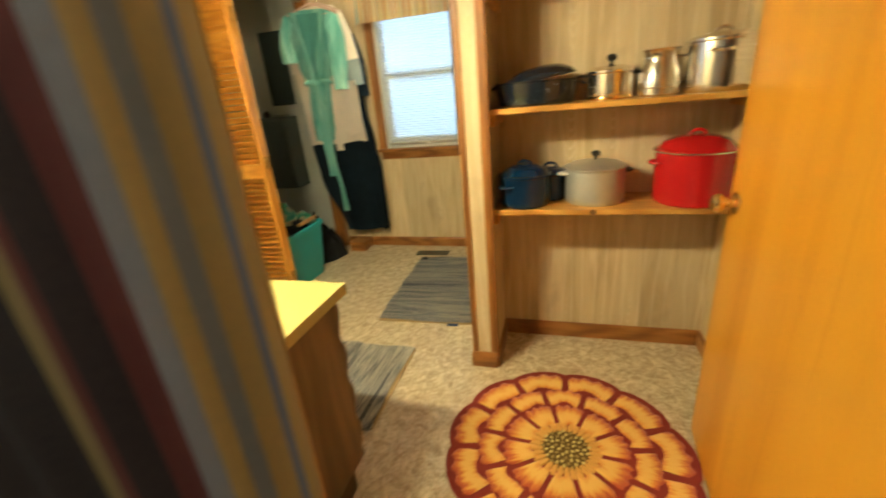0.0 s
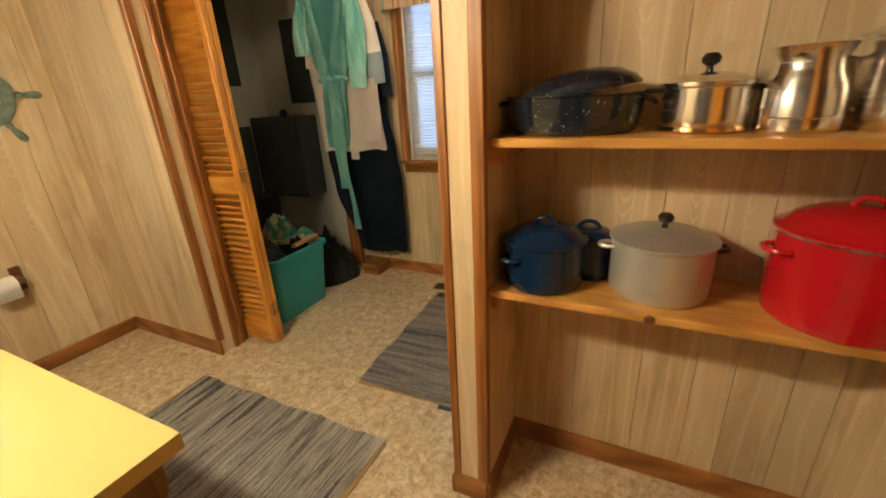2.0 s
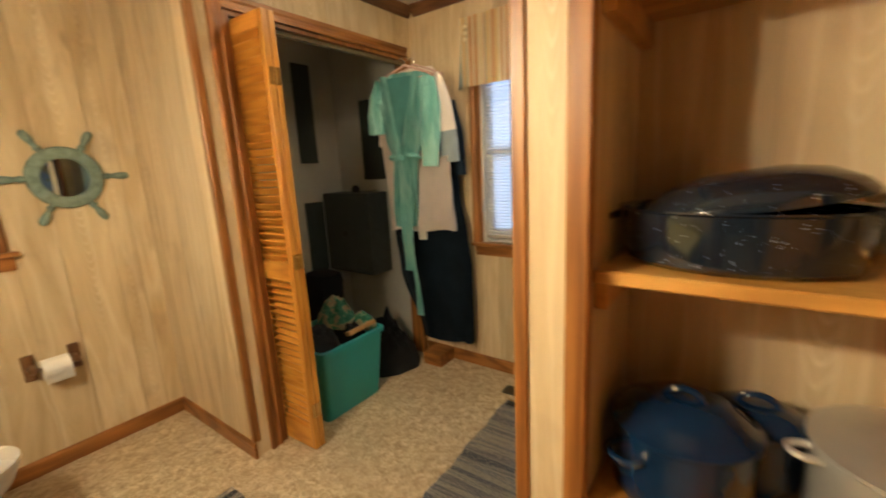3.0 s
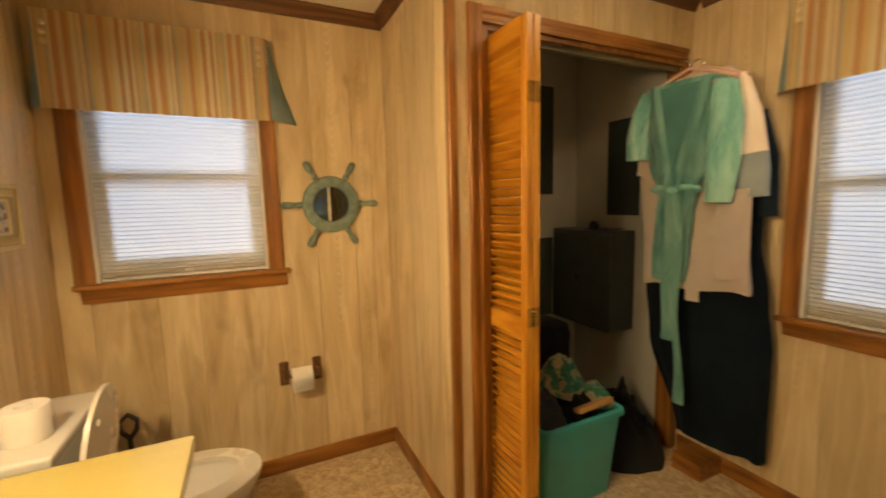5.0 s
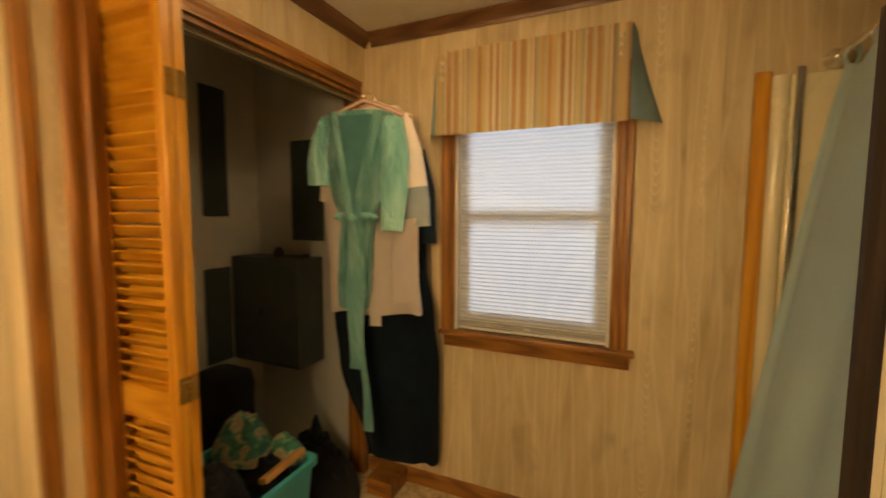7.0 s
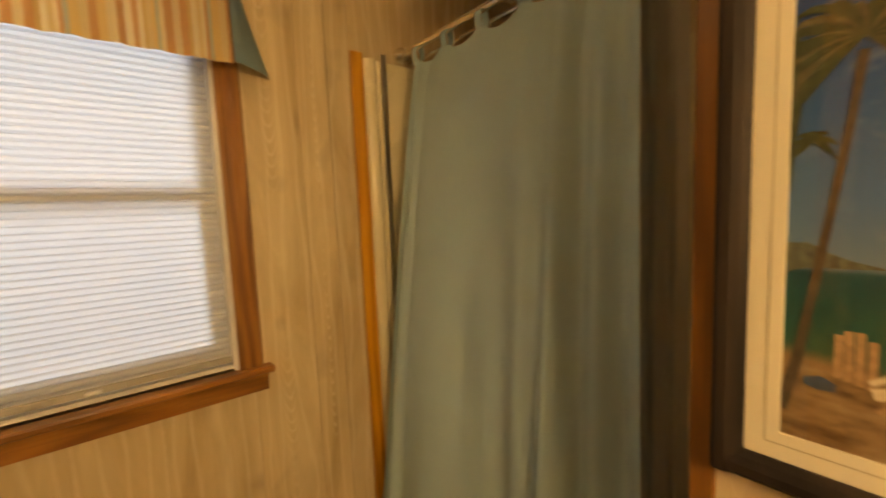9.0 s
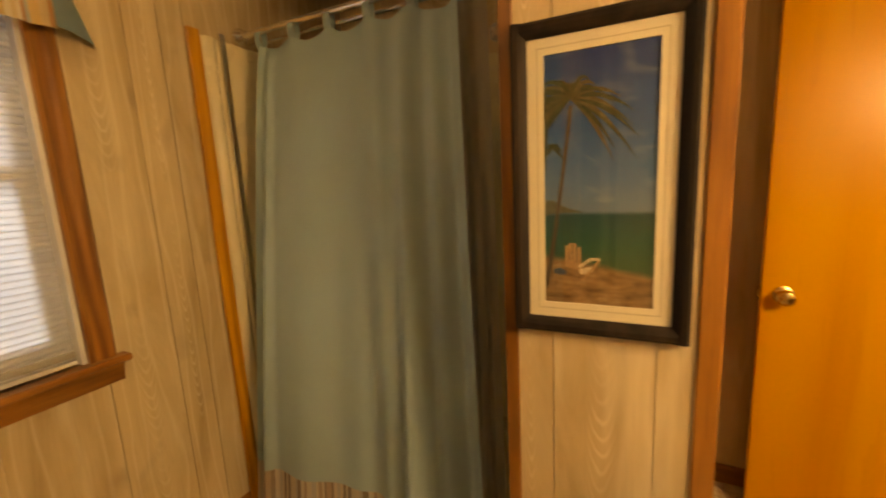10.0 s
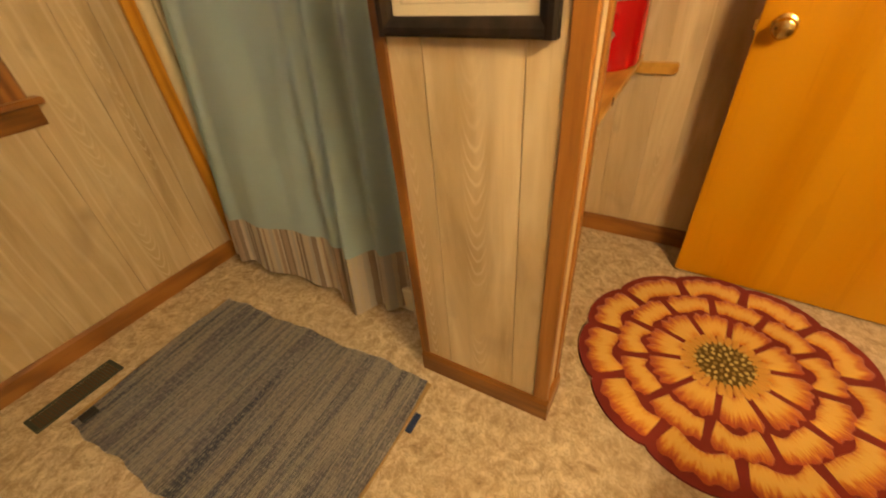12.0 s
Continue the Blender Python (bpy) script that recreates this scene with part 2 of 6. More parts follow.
def vinyl(name):
    """Sheet vinyl printed as tan stone: pale chips in a brown ground, clouded at a larger scale, slightly embossed."""
    m, nt, bsdf = mat_base(name, 0.38)
    v = coords(nt)
    big = noise_tex(nt, v, 2.6, 3.0, 0.5, 0.6)
    f = noise_tex(nt, v, 22.0, 9.0, 0.76, 0.7)
    g = noise_tex(nt, v, 70.0, 4.0, 0.65, 0.6)
    col = ramp(nt, f, [(0.30, (0.22, 0.145, 0.075)), (0.42, (0.42, 0.31, 0.18)), (0.52, (0.56, 0.45, 0.29)), (0.62, (0.72, 0.61, 0.43)), (0.74, (0.83, 0.74, 0.57))])
    col = mix(nt, math_node(nt, 'MULTIPLY', math_node(nt, 'GREATER_THAN', g, 0.58), 0.26), col, (0.82, 0.73, 0.56))
    col = mix(nt, math_node(nt, 'MULTIPLY', math_node(nt, 'LESS_THAN', g, 0.42), 0.32), col, (0.20, 0.145, 0.075))
    veins = noise_tex(nt, v, 13.0, 6.0, 0.7, 2.6)
    vm = N(nt, "MapRange", From_Min=0.03, From_Max=0.0)
    nt.links.new(math_node(nt, 'ABSOLUTE', math_node(nt, 'SUBTRACT', veins, 0.5)), vm.inputs[0])
    col = mix(nt, math_node(nt, 'MULTIPLY', vm.outputs[0], 0.12), col, (0.30, 0.205, 0.115))
    cloud = N(nt, "MapRange", From_Min=0.46, From_Max=0.66)
    nt.links.new(big, cloud.inputs[0])
    col = mix(nt, math_node(nt, 'MULTIPLY', cloud.outputs[0], 0.38), col, (0.44, 0.335, 0.21))
    nt.links.new(col, bsdf.inputs["Base Color"])
    bump(nt, bsdf, math_node(nt, 'ADD', f, g), 0.2, 0.003)
    return m


def chrome(name, col, rough):
    m, nt, bsdf = mat_base(name, rough, 1.0)
    f = noise_tex(nt, coords(nt, (3, 3, 40)), 3.0, 4.0)
    nt.links.new(ramp(nt, f, [(0.3, [c * 0.85 for c in col]), (0.7, col)]), bsdf.inputs["Base Color"])
    r = N(nt, "MapRange", From_Min=0.3, From_Max=0.7, To_Min=rough * 0.7, To_Max=rough * 1.4)
    nt.links.new(f, r.inputs[0])
    nt.links.new(r.outputs[0], bsdf.inputs["Roughness"])
    return m


PANEL = panelling("whitewashed_panelling")
# dark brown that paints in the shade of holes and recesses
RECESS_DARK = plain("recess_dark", (0.10, 0.065, 0.035), 0.8)
TRIM = {a: wood("stained_trim_" + a, (0.17, 0.064, 0.012), (0.28, 0.11, 0.021), (0.36, 0.152, 0.034), a) for a in "xyz"}
CROWN = {a: wood("crown_wood_" + a, (0.085, 0.032, 0.012), (0.14, 0.058, 0.022), (0.19, 0.085, 0.034), a) for a in "xy"}
FLOOR_MAT = vinyl("vinyl_floor")
CEIL_MAT = plain("ceiling_paint", (0.74, 0.70, 0.62), 0.85, var=0.04, scale=9, bumps=0.25)
DOOR_MAT = wood("birch_door", (0.47, 0.185, 0.008), (0.56, 0.235, 0.011), (0.63, 0.285, 0.018), "z", 0.30, 0.16, 0.0, 0.5)
DOOR_MAT.node_tree.nodes["Principled BSDF"].inputs["Specular IOR Level"].default_value = 0.28
PINE = wood("shelf_pine", (0.42, 0.20, 0.035), (0.56, 0.29, 0.055), (0.66, 0.37, 0.085), "x", 0.4)
LOUVRE = {a: wood("louvre_pine_" + a, (0.44, 0.18, 0.018), (0.57, 0.255, 0.030), (0.66, 0.325, 0.045), a, 0.36) for a in "xyz"}
BRASS = chrome("worn_brass", (0.78, 0.55, 0.22), 0.2)
STEEL = chrome("polished_steel", (0.86, 0.83, 0.79), 0.2)
DARK_WALL = plain("closet_wall_paint", (0.52, 0.53, 0.49), 0.8, var=0.08, scale=4)
YELLOW = plain("yellow_countertop", (0.52, 0.44, 0.155), 0.28, var=0.015, scale=45, bumps=0.02, coat=0.3)
YELLOW.node_tree.links.remove(YELLOW.node_tree.nodes["Principled BSDF"].inputs["Roughness"].links[0])
VANITY_WOOD = wood("vanity_wood", (0.11, 0.066, 0.026), (0.165, 0.10, 0.042), (0.21, 0.13, 0.058), "z", 0.5)


# ---- walls ----
def to3(axis, d, u):
    return (d, u) if axis == "x" else (u, d)


def rects(u0, u1, z0, z1, holes):
    """The rectangle less the holes, as bands."""
    out, cuts = [], sorted({z0, z1, *[min(max(z, z0), z1) for h in holes for z in h[2:]]})
    for a, b in zip(cuts, cuts[1:]):
        spans = [(u0, u1)]
        for h in holes:
            if h[2] < b - 1e-6 and h[3] > a + 1e-6:
                spans = [s for p, q in spans for s in ((p, min(q, h[0])), (max(p, h[1]), q)) if s[1] - s[0] > 1e-4]
        out += [(p, q, a, b) for p, q in spans]
    return out


def wall(name, axis, face, back, u0, u1, z0=0.0, z1=CEIL, holes=(), seams=(), label="whitewashed wood-grain panelled wall", mat=None):
    """A thick wall; where seams are given its face carries upright planks with open grooves."""
    bm, out = B(), 1 if face > back else -1
    core = face - out * 0.005 if seams else face
    for p, q, a, b in rects(u0, u1, z0, z1, holes):
        (x0, y0), (x1, y1) = to3(axis, back, p), to3(axis, core, q)
        box(bm, min(x0, x1), max(x0, x1), min(y0, y1), max(y0, y1), a, b)
    w = solid(name, bm, mat or PANEL, label, "wall", "structure")
    edges = [u0, *[s for s in seams if u0 + 0.02 < s < u1 - 0.02], u1]
    for i, (p, q) in enumerate(zip(edges, edges[1:])):
        bm = B()
        for a, b, c, d in rects(p + (0.0014 if i else 0), q - (0.0014 if i < len(edges) - 2 else 0), z0, z1, holes):
            (x0, y0), (x1, y1) = to3(axis, core, a), to3(axis, face, b)
            box(bm, min(x0, x1), max(x0, x1), min(y0, y1), max(y0, y1), c, d)
        if len(bm.verts):
            part("plank", bm, PANEL, w)
        else:
            bm.free()
    return w


def seams_from(u, widths, end):
    out, i = [], 0
    while u < end:
        out.append(u)
        u += widths[i % len(widths)]
        i += 1
    return out


PAT = (0.20, 0.26, 0.21, 0.11, 0.15, 0.24, 0.13, 0.20)
OUT = 0.16
wall_north = wall("wall_north", "y", NY, NY + OUT, WX - OUT, EX + 0.12, holes=[WIN2], seams=[-1.36, -1.21, -1.11, -0.92, -0.72, -0.52, -0.26, -0.05, 0.06, 0.15])
wall_west = wall("wall_west", "x", WX, WX - OUT, SY - 0.14, NY, holes=[WIN1], seams=[2.84, 3.08, 3.24, 3.36, 3.63, 3.79, 3.99, 4.09])
wall_south = wall("wall_south", "y", SY, SY - 0.13, WX, EX + 0.12, holes=[(JX0, JX1, -0.02, 2.05)], seams=seams_from(-2.16, PAT, 1.0), label="wood-grain panelled wall in half shadow behind the vanity")
wall_east = wall("wall_east", "x", EX, EX + 0.12, SY, NY, seams=[2.95, 3.15, 3.40, 3.51, 3.77, 3.88, 4.02, 4.13])
closet_side = wall("wall_closet_side", "y", CY, CY + 0.10, WX, CX - 0.006, seams=[-2.18, -1.98, -1.86, -1.66], label="whitewashed wood-grain panelled side of the closet")
wall_closet_front = wall("wall_closet_front", "x", CX, CX - 0.10, CY + 0.003, NY, holes=[(4.313, 5.56, -0.02, 2.06)], seams=[4.30, 4.42, 4.57, 4.68, 4.88, 5.01, 5.26, 5.42], label="whitewashed panelled wall above the closet opening")
partition = wall("wall_partition", "x", PX0, PX1, PY0, PY1, seams=[4.024, 4.229], label="narrow panelled partition between shelf niche and shower")
niche_back = wall("wall_niche_back", "y", NICHE, NICHE + 0.085, PX1, EX, seams=[0.23, 0.33, 0.53, 0.68, 0.78, 0.92, 1.02], label="panelled back wall of the pot shelf niche")
for n, c in (("wall_closet_inner_north", (WX, CX - 0.1, NY - 0.012, NY, 0, CEIL)), ("wall_closet_inner_west", (WX, WX + 0.012, CY + 0.1, NY - 0.012, 0, CEIL))):
    solid(n, box(B(), *c), DARK_WALL, "plain painted inner wall of the closet", "wall", "structure")
solid("floor", box(B(), WX - OUT, EX + 0.12, 0.6, NY + OUT, -0.12, 0.0), FLOOR_MAT, "mottled tan stone-pattern vinyl floor", "floor", "structure")
solid("ceiling", box(B(), WX - OUT, EX + 0.12, SY - 0.13, NY + OUT, CEIL, CEIL + 0.12), CEIL_MAT, "off-white textured ceiling", "ceiling", "structure")
# hallway behind the doorway
HALL = plain("hall_paint", (0.30, 0.24, 0.17), 0.8, var=0.06, scale=3)
solid("wall_hall", box(box(box(B(), WX - OUT, EX + 0.12, 0.5, 0.6, -0.12, CEIL), -1.1, -1.0, 0.6, SY - 0.13, 0, CEIL), EX, EX + 0.12, 0.6, SY - 0.13, 0, CEIL), HALL, "plain dim hallway walls", "wall", "structure")
solid("ceiling_hall", box(B(), -1.1, EX + 0.12, 0.5, SY - 0.13, CEIL, CEIL + 0.12), CEIL_MAT, "dim hallway ceiling", "ceiling", "structure")


# ---- trim ----
def baseboard(p, q, face, axis, out, h=0.082, t=0.012):
    bm = B()
    prof = [(0, 0), (t, 0), (t, h - 0.014), (t * 0.55, h), (0, h)]
    pts = [(face + out * a, b) for a, b in prof]
    prism(bm, pts, axis, p, q)
    return solid("baseboard", bm, TRIM[axis], "stained wood baseboard along the panelled wall", "baseboard", "structure")


def crown(p, q, face, axis, out):
    prof = [(0, -0.062), (0.010, -0.062), (0.014, -0.048), (0.030, -0.026), (0.040, -0.016), (0.046, -0.012), (0.046, 0), (0, 0)]
    bm = prism(B(), [(face + out * a, CEIL + b) for a, b in prof], axis, p, q)
    return solid("crown_moulding", bm, CROWN[axis], "dark stained crown moulding under the ceiling", "trim", "structure")


baseboard(CX + 0.012, -0.02 + 0.17, NY, "x", -1)
baseboard(SY, CY, WX, "y", 1)
baseboard(WX + 0.012, CX + 0.012, CY, "x", -1)
baseboard(SY + 0.05, NICHE, EX, "y", -1)
baseboard(PX1, EX - 0.012, NICHE, "x", -1)
baseboard(PY0 - 0.012, PY1, PX0, "y", -1)
baseboard(PX0, PX1, PY0, "x", -1)
baseboard(PY0 + 0.0, NICHE - 0.012, PX1, "y", 1)
baseboard(-2.3, -1.47, SY, "x", 1)
crown(SY, CY, WX, "y", 1)
crown(WX + 0.046, CX + 0.046, CY, "x", -1)
crown(CY, NY, CX, "y", 1)
crown(CX + 0.046, 0.2, NY, "x", -1)
crown(WX + 0.046, EX, SY, "x", 1)
crown(SY + 0.046, NICHE, EX, "y", -1)


def trim_box(c, axis, label="stained wood trim", bev=0.003, name="trim"):
    return solid(name, box(B(), *c, bev), TRIM[axis], label, "trim", "structure")


# outside corner of the closet and closet opening casing
trim_box((CX - 0.026, CX + 0.006, CY - 0.006, CY + 0.028, 0.082, CEIL - 0.062), "z", "stained corner strip on the closet corner")
CASE = [(0, 0), (0.016, 0), (0.016, 0.010), (0.012, 0.016), (0.012, 0.030), (0.018, 0.040), (0.018, 0.056), (0.010, 0.062), (0, 0.062)]


def casing(name, axis, face, out, u0, u1, z0, z1, sill=False, left=True, right=True, label="moulded stained wood casing"):
    """Moulded casing round an opening: two uprights and a head."""
    w = 0.062
    k = {"x": lambda d, u: (face + out * d, u), "y": lambda d, u: (u, face + out * d)}[axis]
    t = thing(name, (0, 0, 0), label, "casing", kind="structure")
    if left:
        part("upright", prism(B(), [k(d, u0 - 0.0 - v) for d, v in CASE], "z", z0, z1 + w), TRIM["z"], t)
    if right:
        part("upright", prism(B(), [k(d, u1 + v) for d, v in CASE], "z", z0, z1 + w), TRIM["z"], t)
    a = "y" if axis == "x" else "x"
    part("head", prism(B(), [(face + out * d, z1 + v) for d, v in CASE], a, u0, u1), TRIM[a], t)
    return t


casing("closet_casing", "x", CX, 1, 4.312, 5.50, 0, 2.06, right=False, label="moulded stained wood casing of the closet opening")
jamb = B()
box(jamb, CX - 0.1, CX, 4.313, 4.345, 0, 2.06)
box(jamb, CX - 0.1, CX, 5.50, 5.549, 0, 2.06)
box(jamb, CX - 0.1, CX, 4.345, 5.50, 2.04, 2.06)
solid("closet_jamb", jamb, TRIM["z"], "stained wood jamb lining the closet opening", "jamb", "structure")
solid("closet_track", box(B(), CX - 0.06, CX - 0.03, 4.345, 5.50, 2.022, 2.04), plain("track_paint", (0.25, 0.22, 0.13), 0.5), "painted metal track under the closet head", "track", "structure")
trim_box((-1.436, -1.285, 5.37, NY - 0.013, 0.0, 0.085), "x", "raw wood block in the corner by the closet", name="wood_block")
# partition corner strips
for c in ((PX0 - 0.006, PX0 + 0.020, PY0 - 0.006, PY0 + 0.035), (PX1 - 0.030, PX1 + 0.006, PY0 - 0.006, PY0 + 0.022), (PX0 - 0.006, PX0 + 0.10, PY1 - 0.027, PY1 + 0.004)):
    trim_box((*c, 0.082, CEIL), "z", "stained corner strip on the partition end")
# louvre pine in place of stained trim: reflected light painted in as golden colour
solid("trim", box(B(), 0.152, 0.201, NY - 0.016, NY, 0.0, 1.955, 0.003), LOUVRE["z"], "upright trim beside the shower, reflected light painted in as gold", "trim", "structure")

# doorway jambs and stops
dj = B()
box(dj, JX0 - 0.02, JX0, SY - 0.145, SY + 0.012, 0, 2.05)
box(dj, JX1, JX1 + 0.02, SY - 0.145, SY + 0.012, 0, 2.05)
box(dj, JX0, JX1, SY - 0.145, SY + 0.012, 2.05, 2.07)
box(dj, JX0, JX0 + 0.012, SY - 0.12, SY - 0.05, 0, 2.05)
solid("door_jamb", dj, TRIM["z"], "stained wood door jamb", "jamb", "structure")
strike = thing("strike_plate", (JX0 + 0.012, SY - 0.04, 0.935), "small worn brass strike plate on the door jamb", "strike plate")
part("plate", box(B(), 0.0, 0.002, -0.015, 0.015, -0.03, 0.03), BRASS, strike)
# no real hole: a thin dark plate carries its shade
part("latch_hole", box(B(), 0.002, 0.003, -0.007, 0.007, -0.012, 0.012), RECESS_DARK, strike)


# ---- lamps ----
def glow(name, col, strength):
    m, nt, bsdf = mat_base(name, 0.3)
    bsdf.inputs["Base Color"].default_value = (0.8, 0.78, 0.72, 1)
    bsdf.inputs["Emission Color"].default_value = (*col, 1)
    bsdf.inputs["Emission Strength"].default_value = strength
    return m


FROSTED, nt, bsdf = mat_base("frosted_bell_glass", 0.6)
bsdf.inputs["Base Color"].default_value = (0.72, 0.66, 0.54, 1)
_ft = N(nt, "BsdfTranslucent")
_ft.inputs["Color"].default_value = (0.92, 0.86, 0.72, 1)
_fm = N(nt, "MixShader")
_fm.inputs[0].default_value = 0.7
nt.links.new(bsdf.outputs[0], _fm.inputs[1])
nt.links.new(_ft.outputs[0], _fm.inputs[2])
nt.links.new(_fm.outputs[0], nt.nodes["Material Output"].inputs[0])
BULB = glow("lit_bulb_glass", LAMP_WARM, VANITY_POWER)
DIFFUSER = glow("lit_diffuser_glass", (1.0, 0.74, 0.42), CEILING_POWER)
# lamp out of view, placed from the shadows it casts
vanity_light = thing("vanity_light", (-0.68, SY, 1.76), "unseen brass vanity light bar with three bulbs, added bell shades and shading cheeks", "wall lamp")
part("backplate", box(B(), -0.30, 0.30, 0.0, 0.03, -0.05, 0.05, 0.006), BRASS, vanity_light)
for k in (-0.2, 0.0, 0.2):
    part("socket", lathe(B(), [(0.024, 0), (0.024, 0.03), (0.018, 0.045)], 16, (k, 0.03, 0), pose(0, 0, 0, -90)), BRASS, vanity_light, smooth=True)
    part("bulb", lathe(B(), [(0.0, -0.048), (0.024, -0.042), (0.042, -0.024), (0.048, 0.0), (0.042, 0.024), (0.024, 0.042), (0.0, 0.048)], 20, (k, 0.115, 0)), BULB, vanity_light, "lit globe bulb", True)
    # unseen bell, added to dim the light on the upper walls
    part("bell_shade", lathe(B(), [(0.022, 0.072), (0.030, 0.069), (0.050, 0.056), (0.061, 0.036), (0.068, 0.014), (0.065, 0.014), (0.058, 0.034), (0.047, 0.053), (0.028, 0.066)], 24, (k, 0.115, 0)), FROSTED, vanity_light, "added frosted glass bell shade that dims upward light", True)
# unseen cheeks, added to block bulb light from the south wall
for k in (-0.318, 0.318):
    part("end_cheek", box(B(), k - 0.006, k + 0.006, 0.0, 0.15, -0.12, 0.12, 0.004), BRASS, vanity_light)
ceiling_light = thing("ceiling_light", (-0.82, 4.86, CEIL), "square flush ceiling light with a lit frosted diffuser", "ceiling lamp")
part("base", box(B(), -0.15, 0.15, -0.15, 0.15, -0.022, -0.0005, 0.004), CEIL_MAT, ceiling_light)
part("diffuser", box(B(), -0.14, 0.14, -0.14, 0.14, -0.055, -0.022, 0.016, 3), DIFFUSER, ceiling_light, "lit frosted glass diffuser", True)

# unseen lamp added in the hallway to brighten the striped curtain
hall_light = thing("hall_ceiling_light", (-0.72, 1.45, CEIL), "round flush hallway ceiling light, unseen, added to light the curtain", "ceiling lamp")
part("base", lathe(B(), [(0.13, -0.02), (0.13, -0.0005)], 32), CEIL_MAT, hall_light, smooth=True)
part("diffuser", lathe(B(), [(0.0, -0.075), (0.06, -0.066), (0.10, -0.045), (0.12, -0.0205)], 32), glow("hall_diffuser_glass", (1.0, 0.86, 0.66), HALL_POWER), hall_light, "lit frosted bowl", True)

# ---- door ----
door = thing("door_1", (0.822, SY + 0.03, 0.0), "open flush birch door in glossy orange varnish", "door", rz=-3.8, kind="structure")
part("leaf", box(B(), 0.0, 0.035, 0.0, 0.892, 0.008, 2.035, 0.002), DOOR_MAT, door)
for sx in (-1, 1):
    x0 = 0.0 if sx < 0 else 0.035
    q = pose(0, 0, 0, 0, 90 * sx, 0)
    kn = part("door_handle", lathe(B(), [(0.0, 0.0), (0.013, 0.0), (0.012, 0.022), (0.019, 0.030), (0.027, 0.040), (0.028, 0.050), (0.023, 0.060), (0.012, 0.064), (0.0, 0.064)], 28, (x0, 0.830, 0.905), q), BRASS, door, "round worn brass knob", True)
    part("rose", lathe(B(), [(0.033, 0.0), (0.032, 0.005), (0.022, 0.010), (0.0, 0.010)], 28, (x0, 0.830, 0.905), q), BRASS, kn, smooth=True)
part("latch", box(B(), 0.006, 0.029, 0.8915, 0.894, 0.875, 0.935), BRASS, door)
part("latch_bolt", box(B(), 0.011, 0.024, 0.894, 0.902, 0.892, 0.918), BRASS, door)
for z in (0.22, 1.02, 1.82):
    part("hinge", tube(B(), [(0.038, -0.006, z - 0.045), (0.038, -0.006, z + 0.045)], 0.007, 10), BRASS, door, smooth=True)

# ---- windows ----
SASH = plain("sash_paint", (0.72, 0.71, 0.68), 0.45, var=0.05)
m, nt, bsdf = mat_base("window_glass", 0.02)
_cl = N(nt, "BsdfTransparent")
_gl = N(nt, "BsdfGlossy")
_gl.inputs["Roughness"].default_value = 0.02
_mg = N(nt, "MixShader")
_mg.inputs[0].default_value = 0.03
nt.links.new(_cl.outputs[0], _mg.inputs[1])
nt.links.new(_gl.outputs[0], _mg.inputs[2])
nt.links.new(_mg.outputs[0], nt.nodes["Material Output"].inputs[0])
GLASS = m
m, nt, bsdf = mat_base("cellular_shade_fabric", 0.9)
bsdf.inputs["Base Color"].default_value = (0.82, 0.82, 0.82, 1)
_tr = N(nt, "BsdfTranslucent")
_tr.inputs["Color"].default_value = (0.85, 0.86, 0.88, 1)
_mx = N(nt, "MixShader")
_mx.inputs[0].default_value = 0.66
nt.links.new(bsdf.outputs[0], _mx.inputs[1])
nt.links.new(_tr.outputs[0], _mx.inputs[2])
nt.links.new(_mx.outputs[0], nt.nodes["Material Output"].inputs[0])
SHADE = m
SHADE_RAIL = plain("shade_rail_grey", (0.42, 0.40, 0.36), 0.6)


